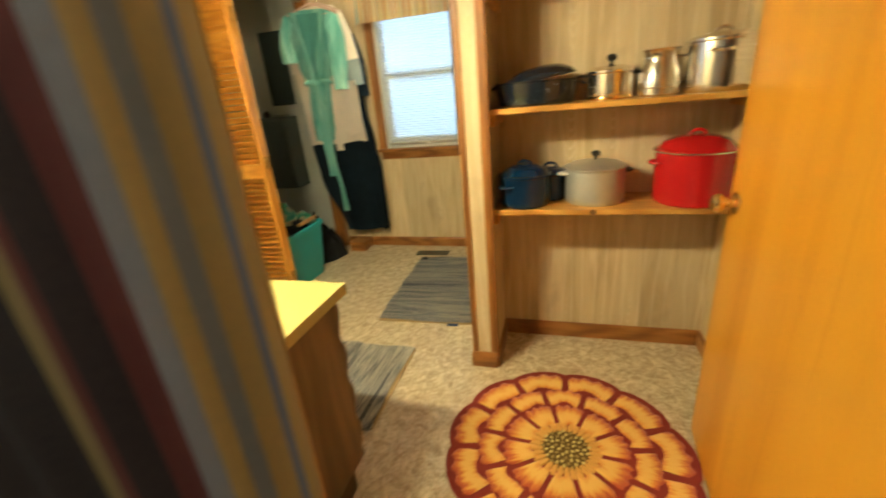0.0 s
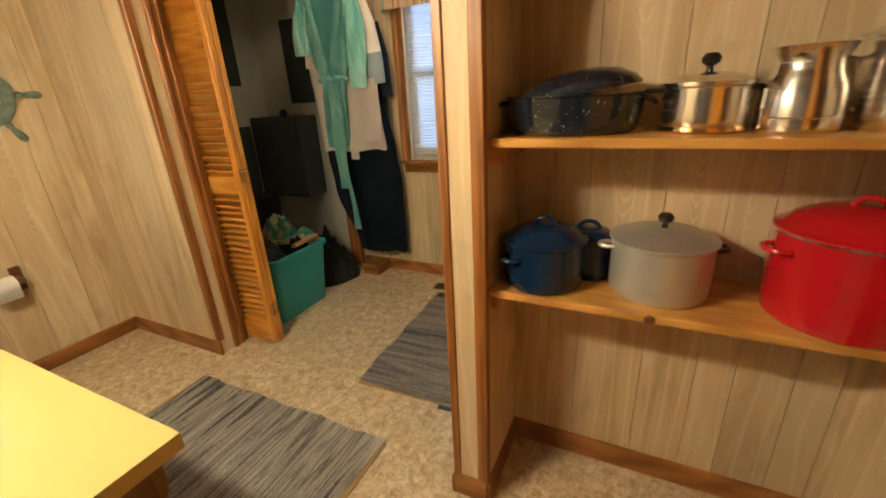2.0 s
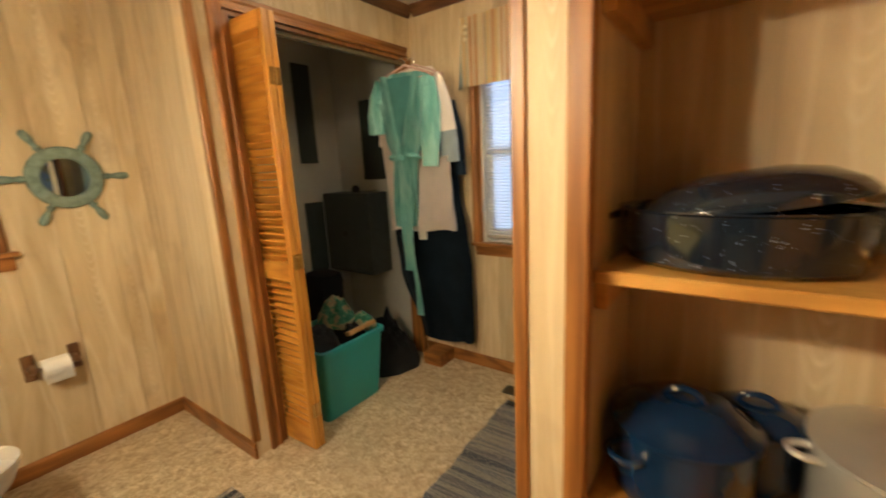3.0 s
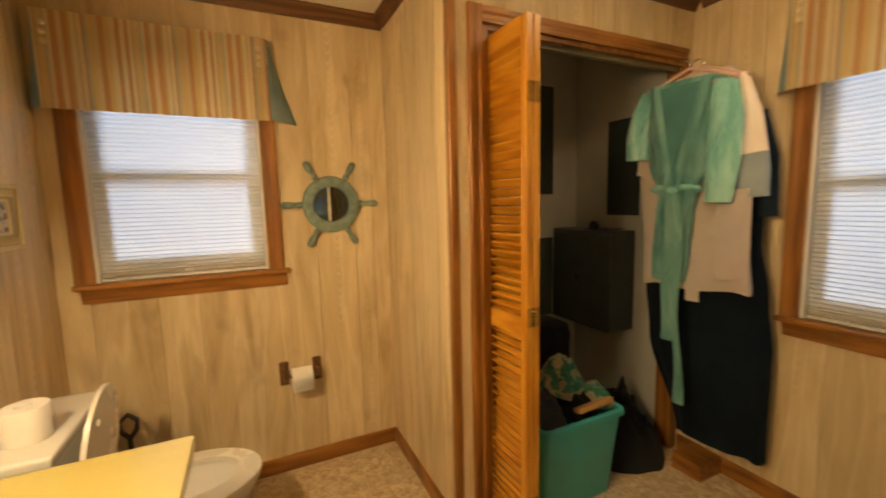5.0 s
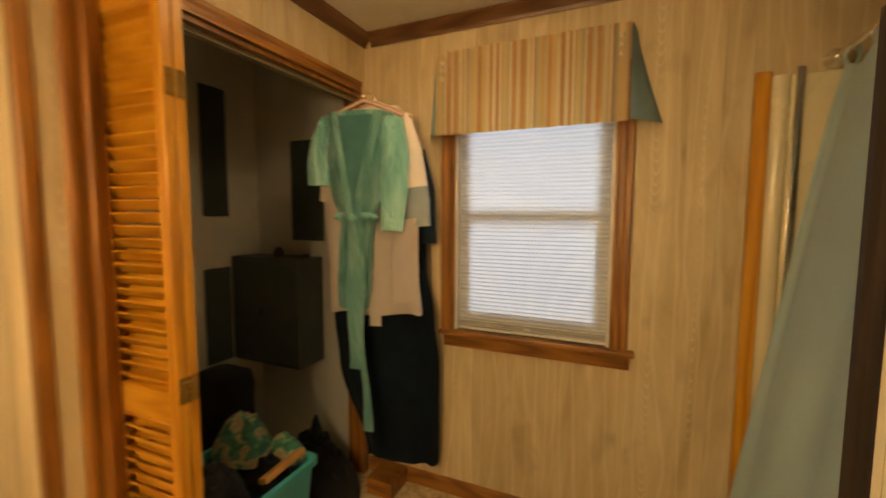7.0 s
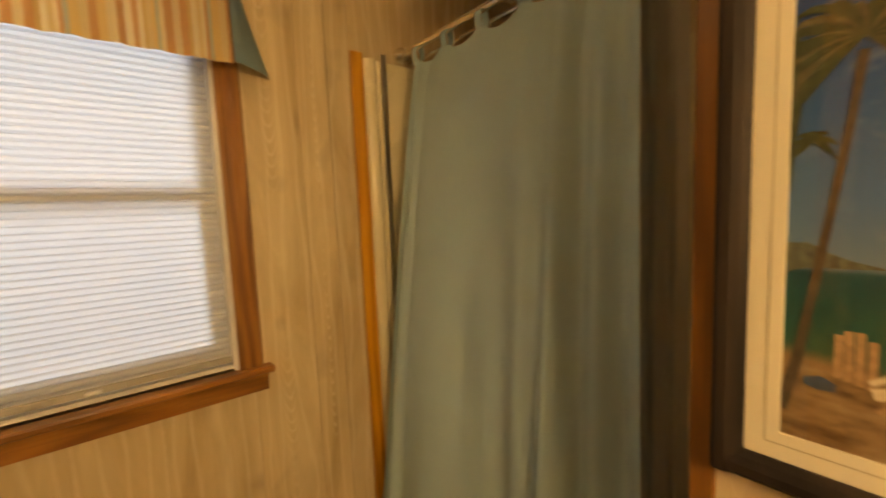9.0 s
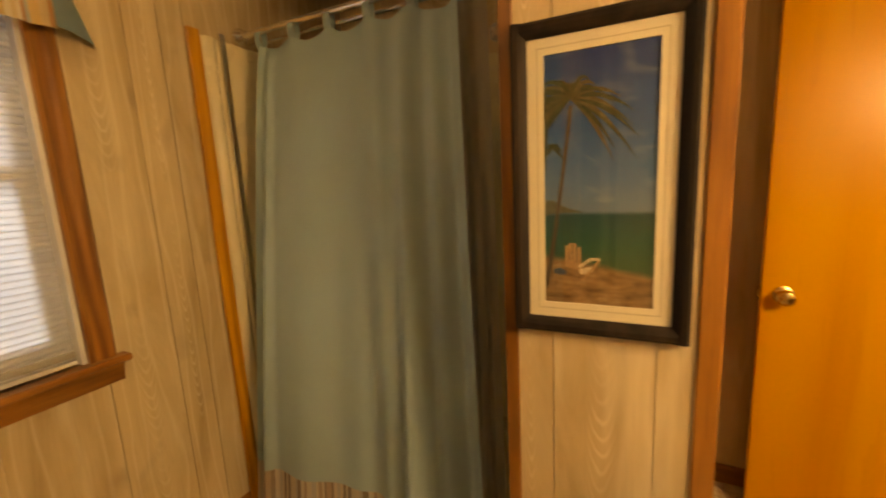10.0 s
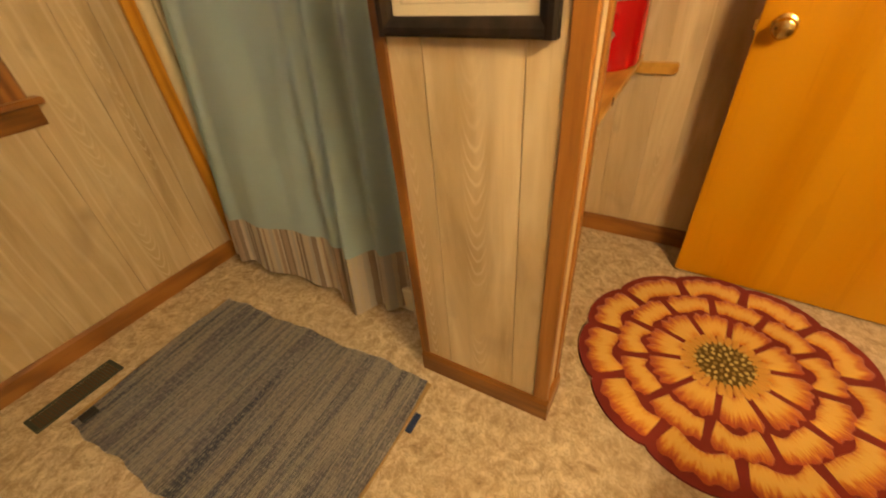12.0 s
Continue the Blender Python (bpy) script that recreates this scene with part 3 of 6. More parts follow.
def window(name, axis, face, out, hole, label):
    """A double-hung window with moulded casing, stool, apron, sashes, panes and a lowered cellular shade. out: towards the room."""
    u0, u1, z0, z1 = hole
    t = thing(name, (0, 0, 0), label, "window", kind="structure")
    al = "y" if axis == "x" else "x"

    def bx(bm, d0, d1, a, b, c, d, bev=0.0):
        lo, hi = sorted((face + out * d0, face + out * d1))
        return box(bm, lo, hi, a, b, c, d, bev) if axis == "x" else box(bm, a, b, lo, hi, c, d, bev)
    k = {"x": lambda d, u: (face + out * d, u), "y": lambda d, u: (u, face + out * d)}[axis]
    w = 0.072
    cas = [(d, v * w / 0.062) for d, v in CASE]
    fr = part("window_frame", prism(B(), [k(d, u0 - v) for d, v in cas], "z", z0, z1 + w), TRIM["z"], t)
    part("upright", prism(B(), [k(d, u1 + v) for d, v in cas], "z", z0, z1 + w), TRIM["z"], fr)
    part("head", prism(B(), [(face + out * d, z1 + v) for d, v in cas], al, u0, u1), TRIM[al], fr)
    part("window_sill", bx(B(), -0.03, 0.045, u0 - 0.074, u1 + 0.100, z0 - 0.022, z0, 0.005), TRIM[al], t, "stained wood stool")
    ap = prism(B(), [(face, z0 - 0.085), (face + out * 0.012, z0 - 0.085), (face + out * 0.020, z0 - 0.04), (face + out * 0.028, z0 - 0.022), (face, z0 - 0.022)], al, u0 - 0.052, u1 + 0.082)
    part("apron", ap, TRIM[al], t)
    lin = B()
    bx(lin, -0.155, 0.0, u0, u0 + 0.012, z0, z1)
    bx(lin, -0.155, 0.0, u1 - 0.012, u1, z0, z1)
    bx(lin, -0.155, 0.0, u0 + 0.012, u1 - 0.012, z1 - 0.012, z1)
    bx(lin, -0.155, -0.03, u0 + 0.012, u1 - 0.012, z0 - 0.0, z0 + 0.012)
    part("jamb_liner", lin, SASH, t, "white painted jamb")
    zm = z0 + (z1 - z0) * 0.505
    for s, (d0, d1, a, b) in (("upper_sash", (-0.115, -0.085, zm - 0.02, z1 - 0.012)), ("lower_sash", (-0.085, -0.055, z0 + 0.012, zm + 0.02))):
        bm, m0, m1 = B(), u0 + 0.012, u1 - 0.012
        st, br = 0.058, (0.085 if s == "lower_sash" else 0.045)
        bx(bm, d0, d1, m0, m0 + st, a, b)
        bx(bm, d0, d1, m1 - st, m1, a, b)
        bx(bm, d0, d1, m0 + st, m1 - st, b - 0.04, b)
        bx(bm, d0, d1, m0 + st, m1 - st, a, a + br)
        sa = part(s, bm, SASH, t, "white painted sash")
        dm = (d0 + d1) / 2
        g = part("pane", bx(B(), dm - 0.002, dm + 0.002, m0 + st - 0.002, m1 - st + 0.002, a + br - 0.002, b - 0.038), GLASS, sa)
        g.visible_shadow = False
    # shade: a zigzag of narrow cells
    bm, n = B(), int((z1 - z0 - 0.06) / 0.019)
    zt = z1 - 0.02
    lo = []
    for i in range(n + 1):
        for h, dd in ((0.0, -0.0350), (0.0055, -0.0270), (0.0135, -0.0270)):
            z = zt - i * 0.019 - h
            row = []
            for u in (u0 + 0.016, u1 - 0.016):
                row.append(bm.verts.new((face + out * dd, u, z) if axis == "x" else (u, face + out * dd, z)))
            lo.append(row)
    for a, b in zip(lo, lo[1:]):
        bm.faces.new((a[0], a[1], b[1], b[0]))
    sh = part("shade", bm, SHADE, t, "lowered white cellular shade lit by the day")
    zb = zt - n * 0.019 - 0.026
    part("bottom_rail", bx(B(), -0.042, -0.022, u0 + 0.015, u1 - 0.015, zb - 0.004, zb + 0.016, 0.003), SHADE_RAIL, sh)
    um = (u0 + u1) / 2
    part("shade_tab", bx(B(), -0.024, -0.010, um - 0.018, um + 0.018, zb - 0.002, zb + 0.010, 0.003), SASH, sh)
    # sky light outside the opening
    lamp = new("window_daylight", bpy.data.lights.new("window_daylight", 'AREA'))
    lamp.data.shape, lamp.data.size, lamp.data.size_y = 'RECTANGLE', 1.1, 1.5
    lamp.data.energy, lamp.data.color = WINDOW_POWER, (0.62, 0.78, 1.0)
    c = Vector((face - out * 1.6, (u0 + u1) / 2, (z0 + z1) / 2 + 0.25)) if axis == "x" else Vector(((u0 + u1) / 2, face - out * 1.6, (z0 + z1) / 2 + 0.25))
    aim = c + (Vector((out, 0, 0)) if axis == "x" else Vector((0, out, 0)))
    lamp.matrix_world = look(c, aim)
    return t


window("window_1", "x", WX, 1, WIN1, "double-hung window in stained wood casing with lowered shade")
window("window_2", "y", NY, -1, WIN2, "double-hung window in stained wood casing with lowered shade beside the closet")

# ---- niche shelves ----
KNOT = plain("dark_knot", (0.10, 0.045, 0.015), 0.5)
for i, z in enumerate((0.783, 1.194, 1.632)):
    s = thing("pot_shelf", (0, 0, z), "varnished pine shelf board in the wall niche", "shelf", "niche shelves")
    part("board", box(B(), PX1 + 0.001, EX - 0.001, PY0 + 0.035, NICHE - 0.001, -0.022, 0.0, 0.003), PINE, s)
    part("cleat", prism(B(), [(3.832, -0.050), (3.842, -0.060), (NICHE - 0.002, -0.060), (NICHE - 0.002, -0.0225), (3.838, -0.0225), (3.832, -0.030)], "x", EX - 0.022, EX - 0.001), PINE, s, "raw wood cleat with a rounded nose")
    part("cleat", box(B(), PX1 + 0.001, PX1 + 0.02, PY0 + 0.05, NICHE - 0.002, -0.067, -0.0225), PINE, s)
    if i == 0:
        part("knot", lathe(B(), [(0.013, 0), (0.011, 0.0015), (0, 0.002)], 14, (0.517, PY0 + 0.0345, -0.011), pose(0, 0, 0, 90)), KNOT, s, "dark wood knot")

# ---- vanity ----
VX0, VX1, VY1, VZ = -1.455, -0.250, 3.290, 0.748
vanity = thing("vanity_cabinet", ((VX0 + VX1) / 2, SY, 0), "brown wood vanity cabinet with a scalloped front", "cabinet")
hw = (VX1 - VX0) / 2 - 0.02
vd = VY1 - SY - 0.035
part("body", box(B(), -hw, hw, 0.002, vd - 0.02, 0.09, VZ - 0.045, 0.002), VANITY_WOOD, vanity)
# shade of the toe recess put into its dark colour
part("toe_kick", box(B(), -hw + 0.01, hw - 0.01, 0.002, vd - 0.08, 0.0, 0.09), RECESS_DARK, vanity)
for sx in (-1, 1):
    d = part("door", box(B(), sx * 0.01 if sx > 0 else -hw + 0.04, hw - 0.04 if sx > 0 else -0.01, vd - 0.02, vd - 0.002, 0.14, VZ - 0.12, 0.004), VANITY_WOOD, vanity)
    part("handle", tube(B(), [(sx * 0.05, vd - 0.004, 0.5), (sx * 0.05, vd + 0.018, 0.51), (sx * 0.05, vd + 0.018, 0.57), (sx * 0.05, vd - 0.004, 0.58)], 0.004, 8), BRASS, d, smooth=True)
bm = B()
edge = [(-hw, VZ - 0.045)] + [(-hw + 2 * hw * i / 96, VZ - 0.098 - 0.014 * abs(math.sin(math.pi * 8 * i / 96))) for i in range(97)] + [(hw, VZ - 0.045)]
prism(bm, edge, "y", vd - 0.0195, vd)
part("valance_board", bm, VANITY_WOOD, vanity, "scalloped apron board")
# side fillet with a turned edge
bm = prism(B(), [(vd - 0.02 + 0.02 * (1 + math.sin(8 * math.pi * i / 64)) * 0.5, VZ - 0.045 - (VZ - 0.14) * i / 64) for i in range(65)] + [(vd - 0.022, 0.095), (vd - 0.022, VZ - 0.045)], "x", hw - 0.02, hw + 0.002)
part("fillet", bm, VANITY_WOOD, vanity)


def top_point(u, v):
    x, y = VX0 + (VX1 - VX0) * u, SY + 0.002 + (VY1 - SY - 0.002) * v
    e = math.hypot((x + 0.86) / 0.245, (y - 3.035) / 0.175)
    z = VZ - (0.13 * (1 - max(e - 0.0, 0) ** 2.4) if e < 1 else 0.0) + (0.004 if 1 < e < 1.09 else 0)
    return (x, y, z)


ct = thing("countertop", (0, 0, 0), "glossy yellow moulded vanity top with an oval basin and backsplash", "countertop")
bm = B()
sheet(bm, top_point, 84, 42)
part("top", bm, YELLOW, ct, smooth=True)
bm = B()
box(bm, VX0, VX1, SY + 0.003, VY1, VZ - 0.035, VZ - 0.0345)
box(bm, VX0, VX0 + 0.004, SY + 0.003, VY1, VZ - 0.034, VZ - 0.0005)
box(bm, VX1 - 0.004, VX1, SY + 0.003, VY1, VZ - 0.034, VZ - 0.0005)
box(bm, VX0 + 0.004, VX1 - 0.004, VY1 - 0.004, VY1, VZ - 0.034, VZ - 0.0005)
part("edge", bm, YELLOW, ct)
part("backsplash", box(B(), VX0, VX1, SY + 0.001, SY + 0.022, VZ, VZ + 0.095, 0.004, 2), YELLOW, ct)


# ---- cloth and rug materials ----
def cloth(name, col, rough=0.85, var=0.15, sheen=0.06, weave=900.0, scale=6.0):
    m, nt, bsdf = mat_base(name, rough)
    f = noise_tex(nt, coords(nt), scale, 4.0)
    nt.links.new(ramp(nt, f, [(0.3, [c * (1 - var) for c in col]), (0.7, [min(c * (1 + var), 1) for c in col])]), bsdf.inputs["Base Color"])
    bsdf.inputs["Sheen Weight"].default_value = sheen
    bsdf.inputs["Specular IOR Level"].default_value = 0.15
    fine = noise_tex(nt, coords(nt), weave, 2.0)
    bump(nt, bsdf, math_node(nt, 'ADD', fine, math_node(nt, 'MULTIPLY', f, 2.0)), 0.15, 0.003)
    return m


def stripes(name, cols, bands, rough=0.85, seed=0, flip=False, weave=True):
    """Woven stripes across the UV width: bands of unequal width in the given colours."""
    m, nt, bsdf = mat_base(name, rough)
    t = nt.nodes.new("ShaderNodeTexCoord")
    sep = nt.nodes.new("ShaderNodeSeparateXYZ")
    nt.links.new(t.outputs["UV"], sep.inputs[0])
    u, v = sep.outputs[0], sep.outputs[1]
    rng = random.Random(seed)
    r = nt.nodes.new("ShaderNodeValToRGB")
    r.color_ramp.interpolation = 'CONSTANT'
    el = r.color_ramp.elements
    cuts, c = [0.0], 0.0
    for _ in range(23):
        c += rng.uniform(0.5, 1.6)
        cuts.append(c)
    while len(el) < 24:
        el.new(0.5)
    last = None
    for e, p in zip(el, cuts):
        k = rng.choice([q for q in range(len(cols)) if q != last])
        last = k
        e.position, e.color = p / (c + 1.0), (*cols[k], 1)
    wob = noise_tex(nt, coords(nt), 30.0, 2.0)
    x = math_node(nt, 'FRACT', math_node(nt, 'MULTIPLY', math_node(nt, 'ADD', u, math_node(nt, 'MULTIPLY', wob, 0.006)), bands))
    nt.links.new(x, r.inputs[0])
    f = noise_tex(nt, coords(nt), 120.0, 3.0)
    col = mix(nt, math_node(nt, 'MULTIPLY', f, 0.3), r.outputs[0], [sum(k[i] for k in cols) / len(cols) for i in range(3)])
    nt.links.new(col, bsdf.inputs["Base Color"])
    bump(nt, bsdf, noise_tex(nt, coords(nt), 700.0, 2.0), 0.2, 0.003)
    bsdf.inputs["Sheen Weight"].default_value = 0.2
    return m


def rag(name, cols, seed, contrast):
    """Rag rug: weft stripes of many widths across local y, flecked, with warp cords along y."""
    m, nt, bsdf = mat_base(name, 0.95)
    t = nt.nodes.new("ShaderNodeTexCoord")
    sep = nt.nodes.new("ShaderNodeSeparateXYZ")
    nt.links.new(t.outputs["Object"], sep.inputs[0])
    comb = nt.nodes.new("ShaderNodeCombineXYZ")
    wob = noise_tex(nt, coords(nt, (3, 9, 1)), 2.0, 3.0)
    y = math_node(nt, 'ADD', sep.outputs[1], math_node(nt, 'MULTIPLY', wob, 0.006))
    nt.links.new(math_node(nt, 'ADD', y, seed * 3.1), comb.inputs[1])
    nt.links.new(math_node(nt, 'MULTIPLY', sep.outputs[0], 0.07), comb.inputs[0])
    big = noise_tex(nt, comb.outputs[0], 7.0, 1.0)
    mid = noise_tex(nt, comb.outputs[0], 19.0, 1.0, 0.5)
    f = math_node(nt, 'ADD', math_node(nt, 'MULTIPLY', big, 1 - contrast), math_node(nt, 'MULTIPLY', mid, contrast))
    n = len(cols)
    col = ramp(nt, f, [(0.36 + 0.28 * i / (n - 1), c) for i, c in enumerate(cols)])
    fl = noise_tex(nt, coords(nt, (60, 190, 1)), 1.0, 2.0)
    col = mix(nt, math_node(nt, 'MULTIPLY', math_node(nt, 'GREATER_THAN', fl, 0.56), 0.50), col, (0.60, 0.57, 0.50))
    col = mix(nt, math_node(nt, 'MULTIPLY', math_node(nt, 'LESS_THAN', fl, 0.42), 0.40), col, (0.10, 0.105, 0.115))
    w1 = N(nt, "TexWave", Scale=34.0, Distortion=2.0, Detail=1.0)
    w1.bands_direction = 'Y'
    w2 = N(nt, "TexWave", Scale=24.0, Distortion=0.6)
    w2.bands_direction = 'X'
    for w in (w1, w2):
        nt.links.new(t.outputs["Object"], w.inputs["Vector"])
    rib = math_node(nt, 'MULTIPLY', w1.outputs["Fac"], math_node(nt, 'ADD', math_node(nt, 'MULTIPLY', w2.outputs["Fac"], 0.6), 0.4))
    # shade between the ribs painted in as near-black
    valley_shade = N(nt, "MapRange", From_Min=0.22, From_Max=0.04, To_Max=0.34)
    nt.links.new(rib, valley_shade.inputs[0])
    col = mix(nt, valley_shade.outputs[0], col, (0.075, 0.075, 0.08))
    # light catching the rib tops painted in as pale cream
    crown_light = N(nt, "MapRange", From_Min=0.55, From_Max=0.9, To_Max=0.28)
    nt.links.new(rib, crown_light.inputs[0])
    col = mix(nt, crown_light.outputs[0], col, (0.62, 0.59, 0.53))
    nt.links.new(col, bsdf.inputs["Base Color"])
    bump(nt, bsdf, math_node(nt, 'ADD', rib, math_node(nt, 'MULTIPLY', fl, 0.5)), 0.6, 0.004)
    return m


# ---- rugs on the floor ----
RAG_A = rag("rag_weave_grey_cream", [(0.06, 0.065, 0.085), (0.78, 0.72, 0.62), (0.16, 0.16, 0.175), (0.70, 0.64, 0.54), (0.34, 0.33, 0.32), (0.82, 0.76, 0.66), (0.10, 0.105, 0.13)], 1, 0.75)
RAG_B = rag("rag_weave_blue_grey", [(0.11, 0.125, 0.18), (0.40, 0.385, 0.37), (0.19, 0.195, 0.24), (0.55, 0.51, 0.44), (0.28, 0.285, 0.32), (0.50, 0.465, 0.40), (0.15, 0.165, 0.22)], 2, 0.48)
HEM = cloth("tan_rug_hem", (0.36, 0.25, 0.12), 0.95)
NAVY_TAG = cloth("navy_tag", (0.03, 0.05, 0.12), 0.9)


def rag_rug(name, loc, rz, w, l, mat, label, seed):
    rng = random.Random(seed)
    t = thing(name, loc, label, "rug", rz=rz)
    ph = [rng.uniform(0, 6) for _ in range(4)]

    def f(u, v):
        x, y = (u - 0.5) * w, (v - 0.5) * l
        ex = 0.006 * math.sin(v * 19 + ph[0]) + 0.004 * math.sin(v * 53 + ph[1])
        ey = 0.008 * math.sin(u * 5 + ph[2])
        return (x + ex * (2 * u - 1), y + ey * (2 * v - 1), 0.010 + 0.0016 * math.sin(u * 17 + ph[3]) * math.sin(v * 23))
    part("weave", sheet(B(), f, 30, 44, -0.007), mat, t, smooth=True)
    for s in (-1, 1):
        part("hem", box(B(), -w / 2 + 0.01, w / 2 - 0.01, s * l / 2 - 0.012, s * l / 2 + 0.014, 0.001, 0.0075, 0.002), HEM, t, "tan woven hem")
    return t


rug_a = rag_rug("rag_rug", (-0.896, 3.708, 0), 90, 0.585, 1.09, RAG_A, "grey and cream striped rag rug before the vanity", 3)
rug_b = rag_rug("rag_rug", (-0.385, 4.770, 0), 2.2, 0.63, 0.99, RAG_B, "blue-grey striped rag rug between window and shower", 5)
part("tag", box(B(), 0.13, 0.195, -0.532, -0.512, 0.002, 0.010, 0.002), NAVY_TAG, rug_b, "navy fabric tag")

PETAL, nt, bsdf = mat_base("petal_pile", 0.95)
_t = nt.nodes.new("ShaderNodeTexCoord")
_s = nt.nodes.new("ShaderNodeSeparateXYZ")
nt.links.new(_t.outputs["UV"], _s.inputs[0])
_mp = nt.nodes.new("ShaderNodeMapping")
_mp.inputs["Scale"].default_value = (13, 1.3, 1)
nt.links.new(_t.outputs["UV"], _mp.inputs[0])
_info = nt.nodes.new("ShaderNodeObjectInfo")
nt.links.new(_info.outputs["Random"], _mp.inputs["Location"])
_n = noise_tex(nt, _mp.outputs[0], 2.2, 2.0)
_edge = math_node(nt, 'MAXIMUM', math_node(nt, 'SUBTRACT', _s.outputs[1], 0.42), math_node(nt, 'MULTIPLY', math_node(nt, 'SUBTRACT', 0.34, _s.outputs[1]), 1.1))
_k = math_node(nt, 'ADD', math_node(nt, 'MULTIPLY', _edge, 1.15), math_node(nt, 'MULTIPLY', _n, 0.75))
_c = ramp(nt, _k, [(0.46, (0.75, 0.45, 0.095)), (0.62, (0.68, 0.34, 0.05)), (0.72, (0.60, 0.20, 0.025)), (0.92, (0.40, 0.075, 0.018))])
nt.links.new(_c, bsdf.inputs["Base Color"])
bsdf.inputs["Sheen Weight"].default_value = 0.3
bump(nt, bsdf, noise_tex(nt, coords(nt), 260.0, 2.0), 0.5, 0.005)
MAROON = cloth("maroon_pile", (0.20, 0.028, 0.022), 0.95, weave=260.0)
SEPAL = cloth("golden_sepal_pile", (0.62, 0.34, 0.08), 0.95, weave=260.0)
SEED_D = cloth("brown_seed_pile", (0.12, 0.075, 0.02), 0.95, weave=260.0)
SEED_L = cloth("pale_seed_pile", (0.58, 0.47, 0.17), 0.95, weave=260.0)
SEED_M = cloth("olive_seed_pile", (0.30, 0.22, 0.07), 0.95, weave=260.0)

FLOWER_SCALE = 0.93
flower = thing("flower_rug", (0.425, 3.466, 0), "round orange flower-shaped rug with maroon petal outlines", "rug", rz=8)
RADIUS = 0.468
bm = B()
out = []
for i in range(220):
    a = 2 * math.pi * i / 220
    out.append(((RADIUS - 0.012 + 0.024 * abs(math.cos(5.5 * a)) ** 0.6) * math.cos(a), (RADIUS - 0.012 + 0.024 * abs(math.cos(5.5 * a)) ** 0.6) * math.sin(a)))
prism(bm, out, "z", 0.001, 0.011)
part("backing", bm, MAROON, flower, "maroon scalloped pile ground")


def petal_mesh(r0, r1, half, gap, seed, z=0.0155):
    rng = random.Random(seed)
    ph = rng.uniform(0, 6)
    bm = B()

    def f(u, v):
        s = 2 * u - 1
        top = r1 * (1 - 0.055 * abs(s) ** 3) - 0.010 * abs(math.sin(s * 5.2 + ph)) * (1 - abs(s) ** 2) - 0.006 * math.sin(s * 13 + ph) - 0.010 * abs(s) ** 10
        lo = r0 - 0.020 * s * s + 0.008 * math.sin(s * 4 + ph)
        r = lo + (top - lo) * v
        a = s * (half - 0.8 * gap / max(r, 0.05)) * (1 - 0.10 * (1 - v) ** 2)
        return (r * math.cos(a), r * math.sin(a), z - 0.009 * max(abs(s) ** 10, abs(2 * v - 1) ** 10))
    sheet(bm, f, 18, 12)
    return finish("petal", bm, PETAL, True)


for r0, r1, n, off, seed in ((0.354, 0.462, 11, 0.0, 1), (0.257, 0.354, 11, 0.31, 5), (0.122, 0.254, 10, 0.1, 9)):
    meshes = [petal_mesh(r0, r1, math.pi / n, 0.0062, seed + j) for j in range(3)]
    for i in range(n):
        p = new("petal", meshes[i % 3])
        p.parent = flower
        p.matrix_local = pose(0, 0, 0.0005 * (i % 2), 0, 0, math.degrees(2 * math.pi * i / n + off))
bm = B()
sheet(bm, lambda u, v: ((0.082 + 0.056 * v) * math.cos((2 * u - 1) * 0.105 * math.sin(math.pi * (0.25 + 0.62 * v))), (0.082 + 0.056 * v) * math.sin((2 * u - 1) * 0.105 * math.sin(math.pi * (0.25 + 0.62 * v))), 0.0185 - 0.009 * max(abs(2 * u - 1) ** 6, abs(2 * v - 1) ** 8)), 6, 8)
sep_mesh = finish("sepal", bm, SEPAL, True)
for i in range(30):
    p = new("sepal", sep_mesh)
    p.parent = flower
    p.matrix_local = pose(0, 0, 0, 0, 0, 12 * i)
part("centre_disc", lathe(B(), [(0.10, 0.010), (0.098, 0.0155), (0.0, 0.0165)], 48), SEED_D, flower, "dark seed bed")
seed_meshes = [finish("seed", lathe(B(), [(0.0068, 0.015), (0.006, 0.019), (0.0, 0.0205)], 10, sx=1.15, sy=0.8), mm, True) for mm in (SEED_L, SEED_M)]
for i in range(58):
    r = 0.092 * math.sqrt((i + 0.5) / 58)
    a = i * 2.39996
    p = new("seed", seed_meshes[0 if i % 3 else 1])
    p.parent = flower
    p.matrix_local = pose(r * math.cos(a), r * math.sin(a), 0, 0, 0, math.degrees(a))

flower.scale = (FLOWER_SCALE, FLOWER_SCALE, 1)

vent = thing("floor_vent", (-0.652, 5.362, 0), "dark green painted floor register by the baseboard", "vent", rz=3)
VENT_MAT = plain("vent_paint", (0.055, 0.065, 0.045), 0.5, 0.4)
bm = B()
box(bm, -0.14, 0.14, -0.047, -0.036, 0.0005, 0.006, 0.002)
box(bm, -0.14, 0.14, 0.036, 0.047, 0.0005, 0.006, 0.002)
box(bm, -0.14, -0.125, -0.036, 0.036, 0.0005, 0.006, 0.002)
box(bm, 0.125, 0.14, -0.036, 0.036, 0.0005, 0.006, 0.002)
part("frame", bm, VENT_MAT, vent)
# flat dark sheet painting in the shaded depth below the slats
part("duct", box(B(), -0.125, 0.125, -0.036, 0.036, 0.0003, 0.001), RECESS_DARK, vent)
slat = finish("slat", box(B(), -0.0012, 0.0012, -0.036, 0.036, 0.001, 0.0055), VENT_MAT)
for i in range(24):
    p = new("slat", slat)
    p.parent = vent
    p.location = (-0.115 + 0.01 * i, 0, 0)
